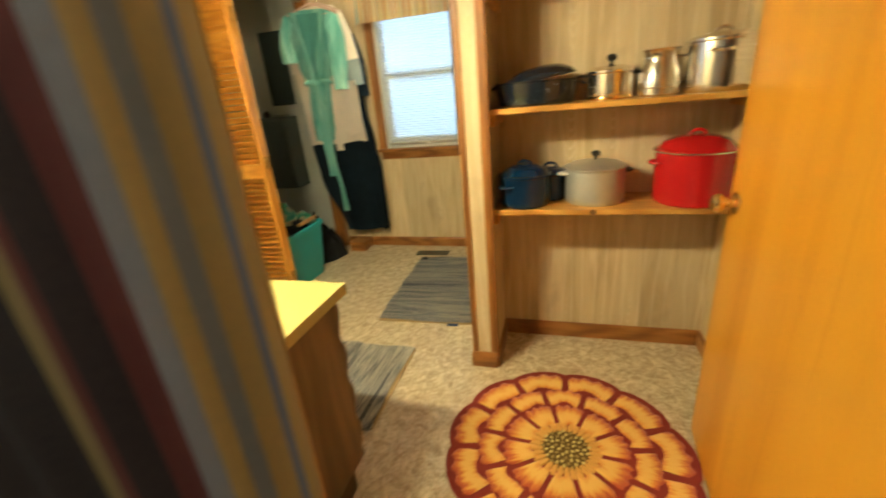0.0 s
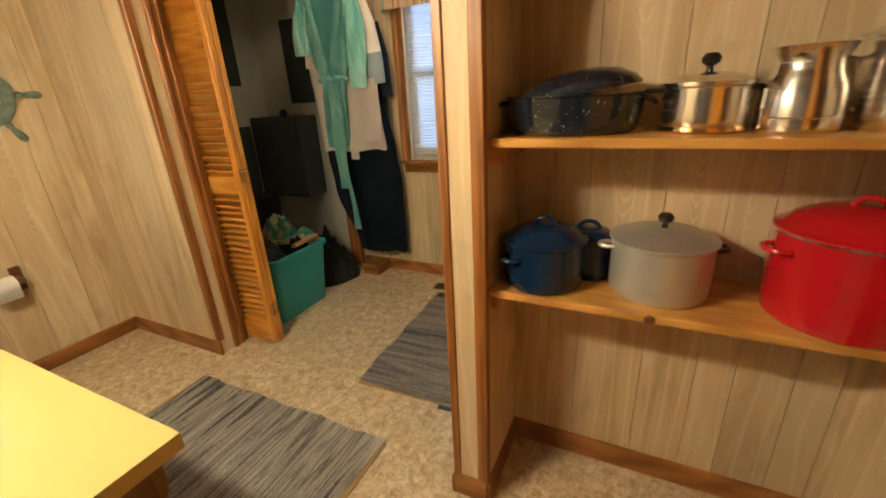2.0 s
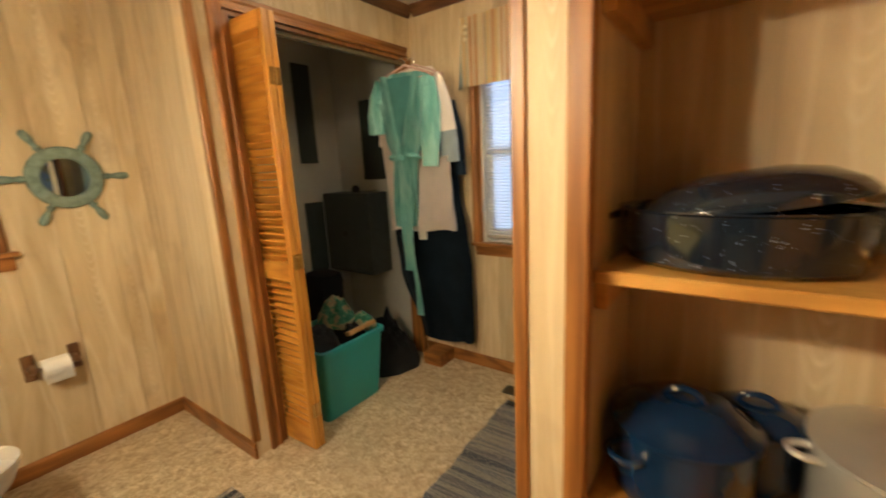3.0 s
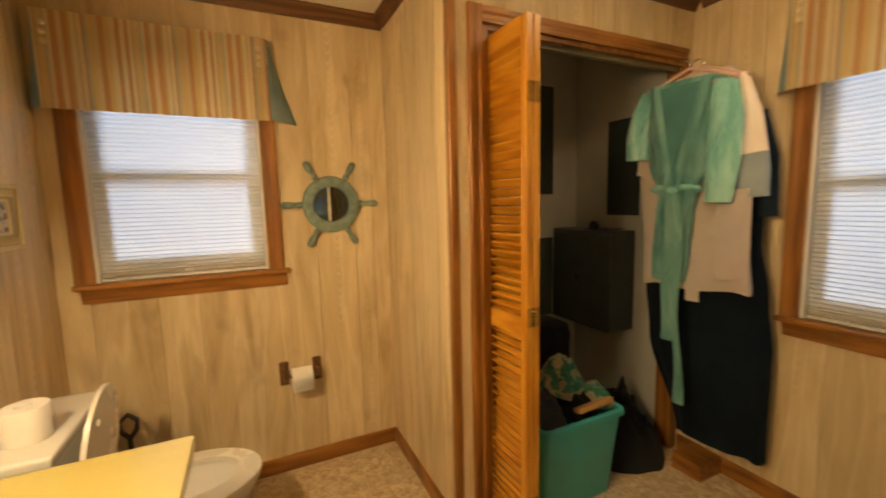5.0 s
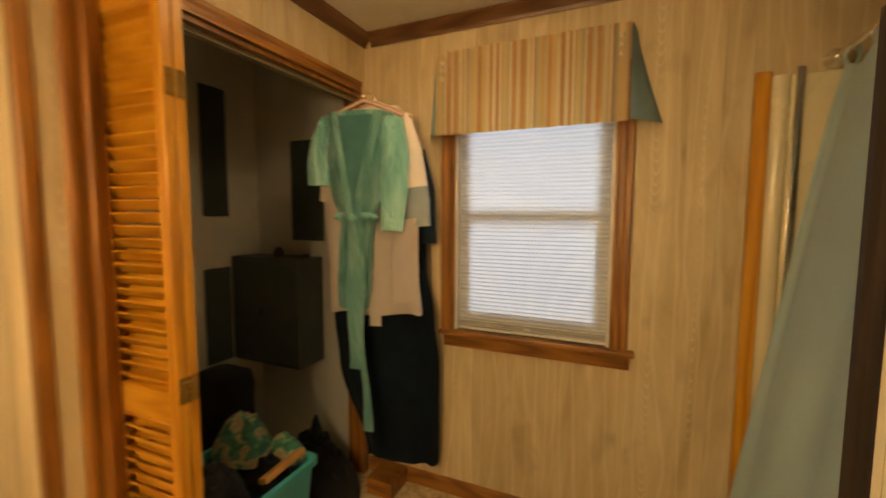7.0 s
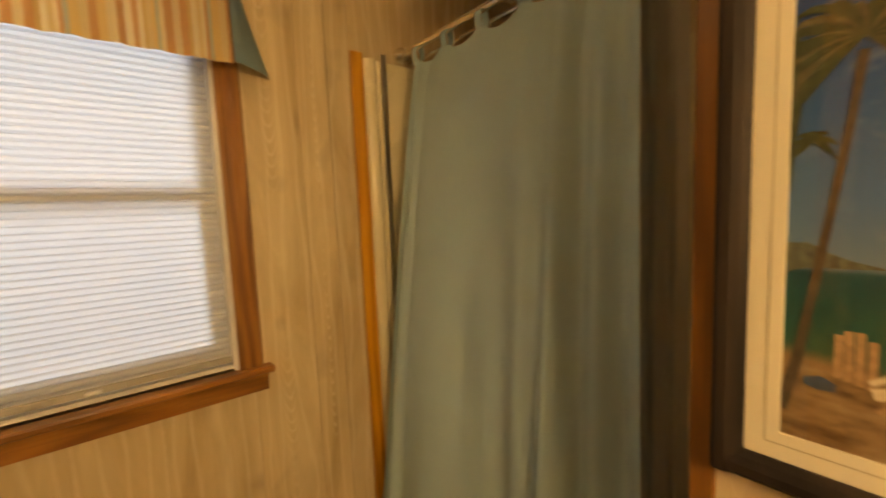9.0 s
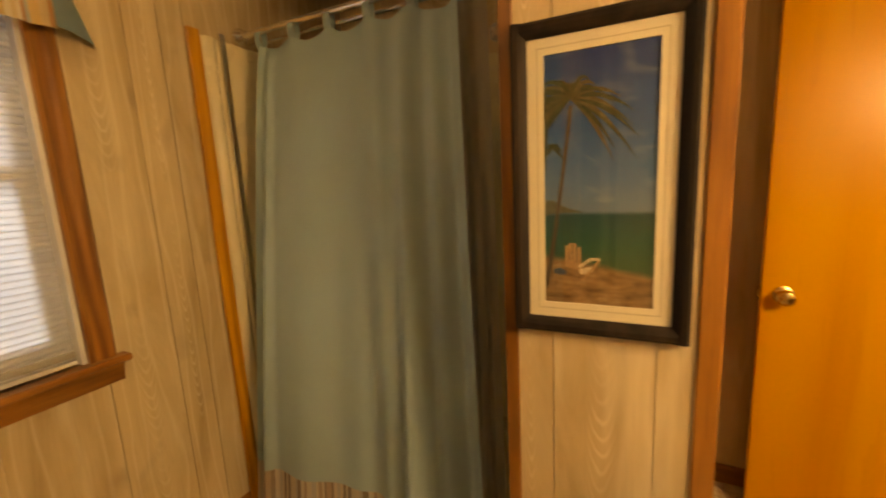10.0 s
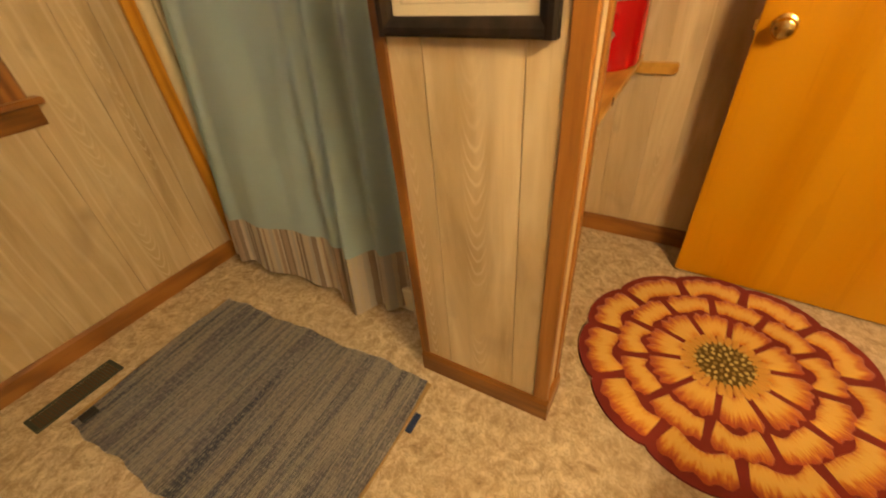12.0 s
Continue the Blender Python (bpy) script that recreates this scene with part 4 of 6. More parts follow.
clip = thing("black_clip", (-0.672, 5.212, 0.0125), "small black plastic catch on the rug corner", "clip")
part("body", box(B(), -0.025, 0.025, -0.018, 0.018, 0, 0.010, 0.003), plain("black_plastic", (0.015, 0.016, 0.015), 0.5), clip)

# ---- bifold closet door ----
def leaf_door(parent, y0, y1, x0, x1, facing):
    """One louvred leaf, with stiles, rails and slanted slats, under its door."""
    z0, z1, sw = 0.014, 2.02, 0.034
    bm = B()
    box(bm, x0, x0 + sw, y0, y1, z0, z1, 0.002)
    leaf = part("leaf", bm, LOUVRE["z"], parent, "louvred pine leaf")
    part("stile", box(B(), x1 - sw, x1, y0, y1, z0, z1, 0.002), LOUVRE["z"], leaf)
    for a, b in ((z0, z0 + 0.11), (0.885, 0.965), (z1 - 0.065, z1)):
        part("rail", box(B(), x0 + sw, x1 - sw, y0, y1, a, b, 0.001), LOUVRE["x"], leaf)
    ym = (y0 + y1) / 2
    bm = box(B(), x0 + sw - 0.004, x1 - sw + 0.004, -0.0195, 0.0195, -0.003, 0.003, 0.001)
    me = finish("slat", turned(bm, pose(0, 0, 0, -42 if facing < 0 else 42)), LOUVRE["x"])
    for a, b in ((z0 + 0.11, 0.885), (0.965, z1 - 0.065)):
        n = int((b - a) / 0.0335)
        for i in range(n):
            s = new("slat", me)
            s.parent = leaf
            s.location = (0, ym, a + (i + 0.5) * (b - a) / n)
    return leaf


bifold = thing("bifold_door", (CX - 0.03, 4.362, 0), "folded louvred pine bifold closet door standing open", "door", rz=2.0)
leaf_door(bifold, -0.014, 0.014, -0.045, 0.252, -1)
leaf_door(bifold, 0.019, 0.047, -0.045, 0.252, 1)
for z in (0.22, 0.97, 1.765):
    h = B()
    box(h, 0.252, 0.2545, -0.010, 0.043, z - 0.035, z + 0.035)
    tube(h, [(0.256, 0.0165, z - 0.035), (0.256, 0.0165, z + 0.035)], 0.004, 8)
    part("hinge", h, BRASS, bifold, "worn brass hinge")
part("pivot", tube(B(), [(-0.035, 0.0, 2.015), (-0.035, 0.0, 2.023)], 0.006, 8), BRASS, bifold)


# ---- valances ----
VAL = stripes("striped_valance_cotton", [(0.78, 0.60, 0.31), (0.70, 0.49, 0.20), (0.84, 0.70, 0.43), (0.52, 0.54, 0.42), (0.66, 0.34, 0.15), (0.86, 0.74, 0.50), (0.76, 0.60, 0.33), (0.78, 0.56, 0.24), (0.80, 0.66, 0.40)], 2.7, seed=4)
JABOT = cloth("blue_green_jabot_cotton", (0.33, 0.45, 0.45), 0.85)


def valance(axis, face, out, u0, u1, z0, z1, label):
    t = thing("valance", (0, 0, 0), label, "valance", "window valances")
    D = 0.085

    def at(d, u, z):
        return (face + out * d, u, z) if axis == "x" else (u, face + out * d, z)

    def front(u, v):
        uu = u0 + (u1 - u0) * u
        d = D + 0.005 * math.sin(u * 58) * (0.4 + 0.6 * (1 - v)) + 0.002 * math.sin(u * 131)
        return at(d, uu, z0 + (z1 - z0) * v)
    part("skirt", sheet(B(), front, 150, 8, 0.003), VAL, t, smooth=True)
    for s, ue, wide in ((-1, u0, 0.040), (1, u1, 0.105)):
        def side(u, v):
            flare = wide * (1 - v) ** 1.2 + 0.022
            fold = 0.010 * math.sin(u * 9 + 1) * (1 - v)
            return at(D * (1 - u) + 0.003 * u + 0.012 * math.sin(math.pi * u) * (1 - v), ue + s * (flare * u ** 0.8 + 0.002) + fold * 0.4, z0 - 0.006 + 0.012 * (1 - u) + (z1 - z0 - 0.01) * v)
        part("jabot", sheet(B(), side, 14, 10, 0.003), JABOT, t, "plain blue-green side fold", True)
    bm = B()
    p, q = at(0.002, u0 + 0.01, z1 - 0.02), at(D - 0.01, u1 - 0.01, z1 - 0.005)
    box(bm, *[c for pair in zip([min(a, b) for a, b in zip(p, q)], [max(a, b) for a, b in zip(p, q)]) for c in pair])
    part("mounting_board", bm, PINE, t)
    for s, ue in ((1, u0 + 0.032), (-1, u1 - 0.032)):
        for i in range(3):
            c = at(D + 0.004, ue, z1 - 0.05 - 0.034 * i)
            part("button", lathe(B(), [(0.0, -0.011), (0.008, -0.008), (0.011, 0), (0.008, 0.008), (0.0, 0.011)], 12, c), VAL, t, "covered button", True)
    return t


valance("x", WX, 1, 2.790, 3.598, 1.790, 2.155, "striped cotton box valance with blue-green side folds over the small window")
valance("y", NY, -1, -1.088, -0.264, 1.808, 2.182, "striped cotton box valance with blue-green side folds beside the closet")

# ---- ship wheel mirror ----
WHEEL = plain("distressed_teal_paint", (0.165, 0.225, 0.195), 0.7, var=0.35, scale=28, bumps=0.3)
MIRROR, nt, bsdf = mat_base("mirror_glass", 0.02, 1.0)
bsdf.inputs["Base Color"].default_value = (0.80, 0.82, 0.80, 1)
wheel = thing("ship_wheel_mirror", (WX, 3.868, 1.398), "teal distressed ship's wheel with a round mirror hung on the panelling", "mirror")
q = pose(0, 0, 0, 0, 90, 0)
part("rim", lathe(B(), [(0.088, 0.004), (0.142, 0.004), (0.145, 0.012), (0.140, 0.026), (0.128, 0.030), (0.104, 0.030), (0.094, 0.026), (0.090, 0.016), (0.088, 0.004)], 48, (0, 0, 0), q), WHEEL, wheel, smooth=True)
part("mirror_disc", lathe(B(), [(0.089, 0.004), (0.089, 0.012), (0.0, 0.0122)], 48, (0, 0, 0), q), MIRROR, wheel, "round mirror glass", True)
spoke = [(0.014, 0.140), (0.0125, 0.152), (0.0175, 0.158), (0.012, 0.168), (0.0105, 0.176), (0.0150, 0.192), (0.018, 0.215), (0.0165, 0.236), (0.008, 0.246), (0.0, 0.247)]
for i in range(6):
    mm = pose(0.017, 0, 0, 60 * i + 90, 0, 0)
    part("spoke", lathe(B(), spoke, 14, (0, 0, 0), mm), WHEEL, wheel, "turned handle spoke", True)

# ---- paper holder ----
DARK_WOOD = wood("dark_holder_wood", (0.07, 0.03, 0.012), (0.13, 0.06, 0.022), (0.18, 0.09, 0.035), "z", 0.45)
PAPER = cloth("toilet_paper", (0.80, 0.78, 0.74), 0.95, var=0.03, sheen=0.0, scale=20.0)
holder = thing("toilet_paper_holder", (WX, 3.665, 0.535), "dark wood toilet paper holder on the panelled wall", "holder")
for s in (-1, 1):
    part("bracket", box(B(), 0.001, 0.016, s * 0.082 - 0.022, s * 0.082 + 0.022, -0.062, 0.062, 0.004), DARK_WOOD, holder)
    part("arm", lathe(B(), [(0.018, 0.014), (0.014, 0.05), (0.017, 0.075), (0.012, 0.085), (0, 0.085)], 16, (0, s * 0.075, 0), q), DARK_WOOD, holder, smooth=True)
part("bar", tube(B(), [(0.066, -0.075, 0), (0.066, 0.075, 0)], 0.009, 10), DARK_WOOD, holder, smooth=True)
roll = thing("toilet_roll", (WX + 0.066, 3.665, 0.523), "half-used white toilet roll on the wooden holder", "toilet paper")
part("paper", lathe(B(), [(0.021, -0.05), (0.050, -0.05), (0.050, 0.05), (0.021, 0.05), (0.021, -0.05)], 32, (0, 0, 0), pose(0, 0, 0, 90)), PAPER, roll, smooth=True)
part("loose_sheet", sheet(B(), lambda u, v: (0.0505 + 0.002 * math.sin(v * 3), (u - 0.5) * 0.098, -0.055 * v), 6, 8, 0.001), PAPER, roll)

# ---- toilet ----
CHINA = plain("white_china", (0.66, 0.64, 0.60), 0.12, var=0.02, scale=4, bumps=0.0, coat=0.5)
SEATM = plain("white_seat_plastic", (0.70, 0.67, 0.60), 0.25, var=0.03, scale=4, bumps=0.0)
TX = -1.79
toilet = thing("toilet", (TX, SY, 0), "white china toilet with its lid up", "toilet")
part("tank", box(B(), -0.22, 0.22, 0.015, 0.195, 0.385, 0.692, 0.022, 3), CHINA, toilet, smooth=True)
part("tank_lid", box(B(), -0.235, 0.235, 0.008, 0.205, 0.692, 0.728, 0.012, 3), CHINA, toilet, smooth=True)
part("flush_lever", tube(B(), [(0.17, 0.195, 0.63), (0.17, 0.21, 0.63), (0.11, 0.215, 0.622)], 0.007, 8), STEEL, toilet, smooth=True)


def oval(rx, ry, n=40, cy=0.46):
    return [(rx * math.cos(2 * math.pi * i / n), cy + ry * math.sin(2 * math.pi * i / n) * (1.0 if math.sin(2 * math.pi * i / n) > 0 else 0.86)) for i in range(n)]


def loft(bm, rings, close=True):
    vs = [[bm.verts.new(p) for p in r] for r in rings]
    n = len(rings[0])
    for a, b in zip(vs, vs[1:]):
        for i in range(n):
            bm.faces.new((a[i], a[(i + 1) % n], b[(i + 1) % n], b[i]))
    if close:
        bm.faces.new(vs[0][::-1])
        bm.faces.new(vs[-1])
    return bm


rings = []
for z, rx, ry, cy in ((0.0, 0.115, 0.22, 0.34), (0.03, 0.11, 0.215, 0.34), (0.14, 0.10, 0.19, 0.36), (0.24, 0.135, 0.205, 0.40), (0.33, 0.172, 0.232, 0.455), (0.385, 0.182, 0.248, 0.465), (0.40, 0.178, 0.244, 0.465), (0.40, 0.135, 0.195, 0.465), (0.34, 0.12, 0.175, 0.46), (0.25, 0.07, 0.10, 0.45)):
    rings.append([(x, y, z) for x, y in oval(rx, ry, 40, cy)])
part("bowl", loft(B(), rings), CHINA, toilet, smooth=True)
o1, o2 = oval(0.186, 0.25, 40, 0.468), oval(0.118, 0.172, 40, 0.472)
part("seat", loft(B(), [[(x, y, z) for x, y in o] for o, z in ((o2, 0.404), (o1, 0.404), (o1, 0.416), (o2, 0.424), (o2, 0.404))], False), SEATM, toilet, smooth=True)
lid = B()
prism(lid, [(x, y) for x, y in oval(0.18, 0.20, 40, 0.19)], "z", 0.0, 0.014)
turned(lid, pose(0, 0.232, 0.43, 84))
lid_ob = part("lid", lid, SEATM, toilet, "raised lid leaning on the tank")
for x, y in ((-0.11, 0.10), (0.11, 0.10), (-0.09, 0.31), (0.09, 0.31)):
    bm = lathe(B(), [(0.011, -0.004), (0.010, -0.010), (0.0, -0.012)], 10, (x, y, 0.0))
    part("bumper", turned(bm, pose(0, 0.232, 0.43, 84)), PAPER, lid_ob, smooth=True)
spare = thing("toilet_roll", (TX + 0.085, SY + 0.105, 0.7285), "full white toilet roll standing on the tank lid", "toilet paper")
part("paper", lathe(B(), [(0.021, 0.0), (0.056, 0.0), (0.058, 0.004), (0.058, 0.098), (0.056, 0.102), (0.021, 0.102), (0.021, 0.0)], 32), PAPER, spare, smooth=True)
BLACK_P = plain("black_rubbery_plastic", (0.018, 0.018, 0.018), 0.45)
brush = thing("toilet_brush", (-2.21, 2.95, 0), "black toilet brush in its holder behind the toilet", "toilet brush")
part("holder", lathe(B(), [(0.05, 0), (0.056, 0.02), (0.05, 0.2), (0.045, 0.33), (0.03, 0.36), (0.0, 0.36)], 20), BLACK_P, brush, smooth=True)
part("handle", tube(B(), [(0, 0, 0.35), (0, 0, 0.42), (0, 0.028, 0.46), (0, 0.032, 0.50), (0, 0.0, 0.53), (0, -0.032, 0.50), (0, -0.028, 0.46), (0, 0, 0.425)], 0.010, 8), BLACK_P, brush, smooth=True)

# ---- pictures and switch plate on the south wall ----
CREAM = plain("cream_frame_paint", (0.66, 0.54, 0.26), 0.45, var=0.06)
MATT = plain("tan_mat_board", (0.45, 0.37, 0.22), 0.8)
INK = plain("faded_dark_print", (0.10, 0.09, 0.07), 0.6, var=0.6, scale=70)
PRINT = plain("pale_print_paper", (0.48, 0.44, 0.36), 0.7, var=0.3, scale=60)


def small_picture(x, z, w, h, label, seed):
    t = thing("small_picture", (x, SY, z), label, "picture", "small framed prints")
    rng = random.Random(seed)
    fr = B()
    for c in ((-w / 2, w / 2, 0.001, 0.022, h / 2 - 0.014, h / 2), (-w / 2, w / 2, 0.001, 0.022, -h / 2, -h / 2 + 0.014), (-w / 2, -w / 2 + 0.014, 0.001, 0.022, -h / 2 + 0.014, h / 2 - 0.014), (w / 2 - 0.014, w / 2, 0.001, 0.022, -h / 2 + 0.014, h / 2 - 0.014)):
        box(fr, *c, 0.003)
    part("frame", fr, CREAM, t, "cream painted frame")
    part("mat_board", box(B(), -w / 2 + 0.014, w / 2 - 0.014, 0.001, 0.010, -h / 2 + 0.014, h / 2 - 0.014), MATT, t)
    rib = finish("rib", box(B(), -0.003, 0.003, 0.0, 0.003, -0.012, 0.012), CREAM)
    n = 13
    for i in range(n):
        xx = -w / 2 + 0.022 + (w - 0.044) * i / (n - 1)
        for s in (-1, 1):
            o = new("rib", rib)
            o.parent = t
            o.location = (xx, 0.010, s * (h / 2 - 0.030))
    iw, ih = w * 0.24, h * 0.27
    ifr = B()
    for c in ((-iw, iw, ih - 0.008, ih), (-iw, iw, -ih, -ih + 0.008), (-iw, -iw + 0.008, -ih + 0.008, ih - 0.008), (iw - 0.008, iw, -ih + 0.008, ih - 0.008)):
        box(ifr, c[0], c[1], 0.010, 0.017, c[2], c[3], 0.001)
    part("inner_frame", ifr, CREAM, t)
    part("print", box(B(), -iw + 0.008, iw - 0.008, 0.010, 0.0112, -ih + 0.008, ih - 0.008), PRINT, t, "small faded print")
    blots = B()
    for _ in range(9):
        bx, bz = rng.uniform(-iw + 0.016, iw - 0.016), rng.uniform(-ih + 0.016, ih - 0.016)
        lathe(blots, [(rng.uniform(0.004, 0.011), 0), (0.002, 0.0012)], 9, (bx, 0.0112, bz), pose(0, 0, 0, -90), sx=rng.uniform(0.6, 1.4))
    part("print_shapes", blots, INK, t)
    return t


small_picture(-1.955, 1.381, 0.248, 0.22, "small print in a ribbed cream frame above the toilet", 1)
small_picture(-1.568, 1.678, 0.235, 0.235, "small print in a ribbed cream frame above the vanity end", 2)
IVORY = plain("ivory_switch_plastic", (0.66, 0.55, 0.30), 0.4, var=0.04)
plate = thing("outlet_plate", (-1.601, SY, 0.930), "ivory double outlet plate on the panelled wall", "outlet")
part("plate", box(B(), -0.036, 0.036, 0.001, 0.007, -0.058, 0.058, 0.003), IVORY, plate)
for z in (-0.024, 0.024):
    o = part("socket", lathe(B(), [(0.017, 0.006), (0.0165, 0.009), (0.0, 0.009)], 20, (0, 0, z), pose(0, 0, 0, -90)), IVORY, plate, smooth=True)
    for x in (-0.006, 0.006):
        # slots are thin dark plates, their inner shade given by colour
        part("slot", box(B(), x - 0.0012, x + 0.0012, 0.009, 0.0096, z - 0.005, z + 0.005), RECESS_DARK, o)


# ---- shower ----
SURR = plain("cream_shower_surround", (0.72, 0.64, 0.43), 0.25, var=0.04, scale=3, bumps=0.0, coat=0.2)
surround = thing("shower_surround", (0, 0, 0), "cream moulded shower surround with rounded front edges", "shower", kind="structure")
part("side_panel", box(B(), 0.258, EX - 0.013, NY - 0.022, NY - 0.001, 0.1, 1.935, 0.004), SURR, surround)
part("front_roll", lathe(B(), [(0.028, 0.0), (0.028, 1.935)], 20, (0.230, NY - 0.008, 0.0), sx=1.0, sy=0.8), SURR, surround, "rounded cream front edge", True)
part("back_panel", box(B(), EX - 0.013, EX - 0.001, PY1 + 0.013, NY - 0.0225, 0.1, 1.935), SURR, surround)
part("side_panel", box(B(), 0.14, EX - 0.0135, NICHE + 0.0855, NICHE + 0.098, 0.1, 1.60, 0.003), SURR, surround)
part("base_pan", box(B(), 0.24, EX - 0.001, NICHE + 0.099, NY - 0.001, 0.001, 0.06), SURR, surround)
part("curb", box(B(), 0.19, 0.24, NICHE + 0.099, NY - 0.03, 0.001, 0.115, 0.012, 3), SURR, surround)
strip = thing("shower_edge_strip", (0.276, NY - 0.03, 0), "polished chrome strip down the shower edge", "strip")
part("rail", box(B(), -0.012, 0.012, -0.008, 0.007, 0.118, 1.955, 0.004, 2), STEEL, strip, smooth=True)
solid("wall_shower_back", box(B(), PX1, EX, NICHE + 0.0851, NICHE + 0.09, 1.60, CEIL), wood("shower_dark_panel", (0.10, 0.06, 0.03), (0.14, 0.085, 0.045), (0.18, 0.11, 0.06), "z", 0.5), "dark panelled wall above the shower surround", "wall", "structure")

RX, RZ = 0.367, 1.970
rod = thing("curtain_rod", (RX, 0, RZ), "chrome curtain rod across the shower opening", "curtain rod")
part("bar", tube(B(), [(0, PY1 + 0.02, 0), (0, NY - 0.022, 0)], 0.0125, 14), STEEL, rod, smooth=True)
part("flange", lathe(B(), [(0.032, 0), (0.030, 0.012), (0.018, 0.026), (0.015, 0.045), (0.0, 0.045)], 24, (0, NY - 0.023, 0), pose(0, 0, 0, 90)), STEEL, rod, smooth=True)
part("flange", lathe(B(), [(0.032, 0), (0.030, 0.012), (0.018, 0.026), (0.0, 0.03)], 24, (0, PY1 + 0.0, 0), pose(0, 0, 0, -90)), STEEL, rod, smooth=True)
part("second_bar", tube(B(), [(0.05, PY1 + 0.02, -0.02), (0.05, NY - 0.022, -0.02)], 0.008, 12), STEEL, rod, smooth=True)

CURT = cloth("blue_green_curtain_cotton", (0.58, 0.73, 0.72), 0.9, 0.07, 0.15, 900.0, 2.5)
BAND = stripes("striped_curtain_band", [(0.80, 0.72, 0.60), (0.36, 0.27, 0.19), (0.86, 0.80, 0.69), (0.56, 0.42, 0.30), (0.66, 0.63, 0.56), (0.82, 0.73, 0.57)], 3.4, seed=8)
curtain = thing("shower_curtain", (0, 0, 0), "blue-green tab-top shower curtain with a striped hem band", "shower curtain")


def curtain_point(u, z):
    """u along the rod from the north wall, z the height."""
    h = (RZ - 0.05 - z) / (RZ - 0.05)
    y0, y1 = 5.41 + 0.02 * h, 4.565 - 0.10 * h
    g = u + 0.030 * math.sin(6.5 * u + 0.4)
    y = y0 + (y1 - y0) * u
    bunch = 1 / (1 + math.exp(-(u - 0.62) * 14))
    edge = math.exp(-((u - 0.05) / 0.05) ** 2)
    amp = 0.010 + 0.022 * h
    fold = (0.45 + 0.9 * bunch) * math.sin(15 * g + 0.6 + 0.5 * math.sin(3 * u + 2 * h)) + 0.9 * bunch * math.sin(47 * g + 1.0) + 1.2 * edge * math.sin(60 * u) + 0.25 * math.sin(29 * g + 3 * h) * h
    sag = -0.030 * abs(math.sin(math.pi * (u * 5.0))) * max(0.0, 1 - h * 14)
    x = RX - 0.015 - (0.275 - 0.065 * u) * h ** 0.85 + amp * fold
    return (x, y + 0.010 * math.cos(15 * g) * h, z + sag)


ZB = 0.275
part("panel", sheet(B(), lambda u, v: curtain_point(u, ZB + (RZ - 0.05 - ZB) * v), 150, 60, 0.0025), CURT, curtain, smooth=True)
part("hem_band", sheet(B(), lambda u, v: curtain_point(u, 0.045 + 0.022 * math.sin(5 * u + 1) + (ZB - 0.045 - 0.022 * math.sin(5 * u + 1)) * v), 150, 10, 0.003), BAND, curtain, "striped hem band", True)
for i in range(6):
    yy = curtain_point(i / 5.0, RZ - 0.06)[1]
    bm = B()
    sheet(bm, lambda u, v: (RX - 0.0155 * math.cos(math.pi * (v - 0.5) * 1.0) * (1 if v < 2 else 0) - 0.002, yy + (u - 0.5) * 0.036 * (1 - 0.2 * math.sin(math.pi * v)), RZ - 0.072 + 0.086 * v), 4, 10, 0.002)
    sheet(bm, lambda u, v: (RX + 0.0155 * math.cos(math.pi * (v - 0.5)) + 0.002, yy + (u - 0.5) * 0.036 * (1 - 0.2 * math.sin(math.pi * v)), RZ - 0.072 + 0.086 * v), 4, 10, 0.002)
    part("tab", bm, CURT, curtain, "cloth tab over the rod", True)
LINER = cloth("pale_curtain_liner", (0.55, 0.50, 0.42), 0.6, 0.05, 0.0)
liner = thing("shower_liner", (0, 0, 0), "pale shower liner gathered at the rod end", "shower curtain")
part("liner_sheet", sheet(B(), lambda u, v: (RX + 0.045 - 0.10 * (1 - v) + 0.010 * math.sin(u * 14) * (1.2 - v), 4.60 - 0.10 * u - 0.05 * (1 - v), 0.13 + (RZ - 0.045 - 0.13) * v), 16, 20, 0.0015), LINER, liner, smooth=True)
part("top_hem", sheet(B(), lambda u, v: (RX + 0.043 + 0.010 * math.sin(u * 14) * 0.2, 4.60 - 0.10 * u, RZ - 0.085 + 0.045 * v), 16, 3, 0.003), LINER, liner, "doubled top hem", True)
WOODBEAD = plain("wooden_bead", (0.50, 0.36, 0.18), 0.5)
for y in (5.10, 4.93, 4.78, 4.61):
    r = thing("curtain_ring", (RX + 0.05, y, RZ - 0.02), "chrome curtain ring with a wooden bead", "curtain ring", "curtain rings")
    part("ring", tube(B(), [(0.019 * math.cos(a), 0, 0.019 * math.sin(a) - 0.010) for a in (2 * math.pi * k / 16 for k in range(16))], 0.002, 6, True), STEEL, r, smooth=True)
    part("bead", lathe(B(), [(0, -0.011), (0.009, -0.006), (0.011, 0), (0.009, 0.006), (0, 0.011)], 12, (-0.028, 0.0, -0.022)), WOODBEAD, r, smooth=True)
m, nt, bsdf = mat_base("clear_knob_glass", 0.05)
bsdf.inputs["Transmission Weight"].default_value = 0.8
bsdf.inputs["Base Color"].default_value = (0.85, 0.83, 0.78, 1)
hook = thing("glass_knob", (0.085, PY1 + 0.005, 1.69), "clear glass knob on the shower post", "knob")
part("stem", tube(B(), [(0, 0, 0), (0, 0.02, 0)], 0.006, 10), STEEL, hook, smooth=True)
part("knob", lathe(B(), [(0.010, 0.016), (0.018, 0.022), (0.020, 0.032), (0.014, 0.042), (0.0, 0.044)], 10, (0, 0, 0), pose(0, 0, 0, -90)), m, hook)

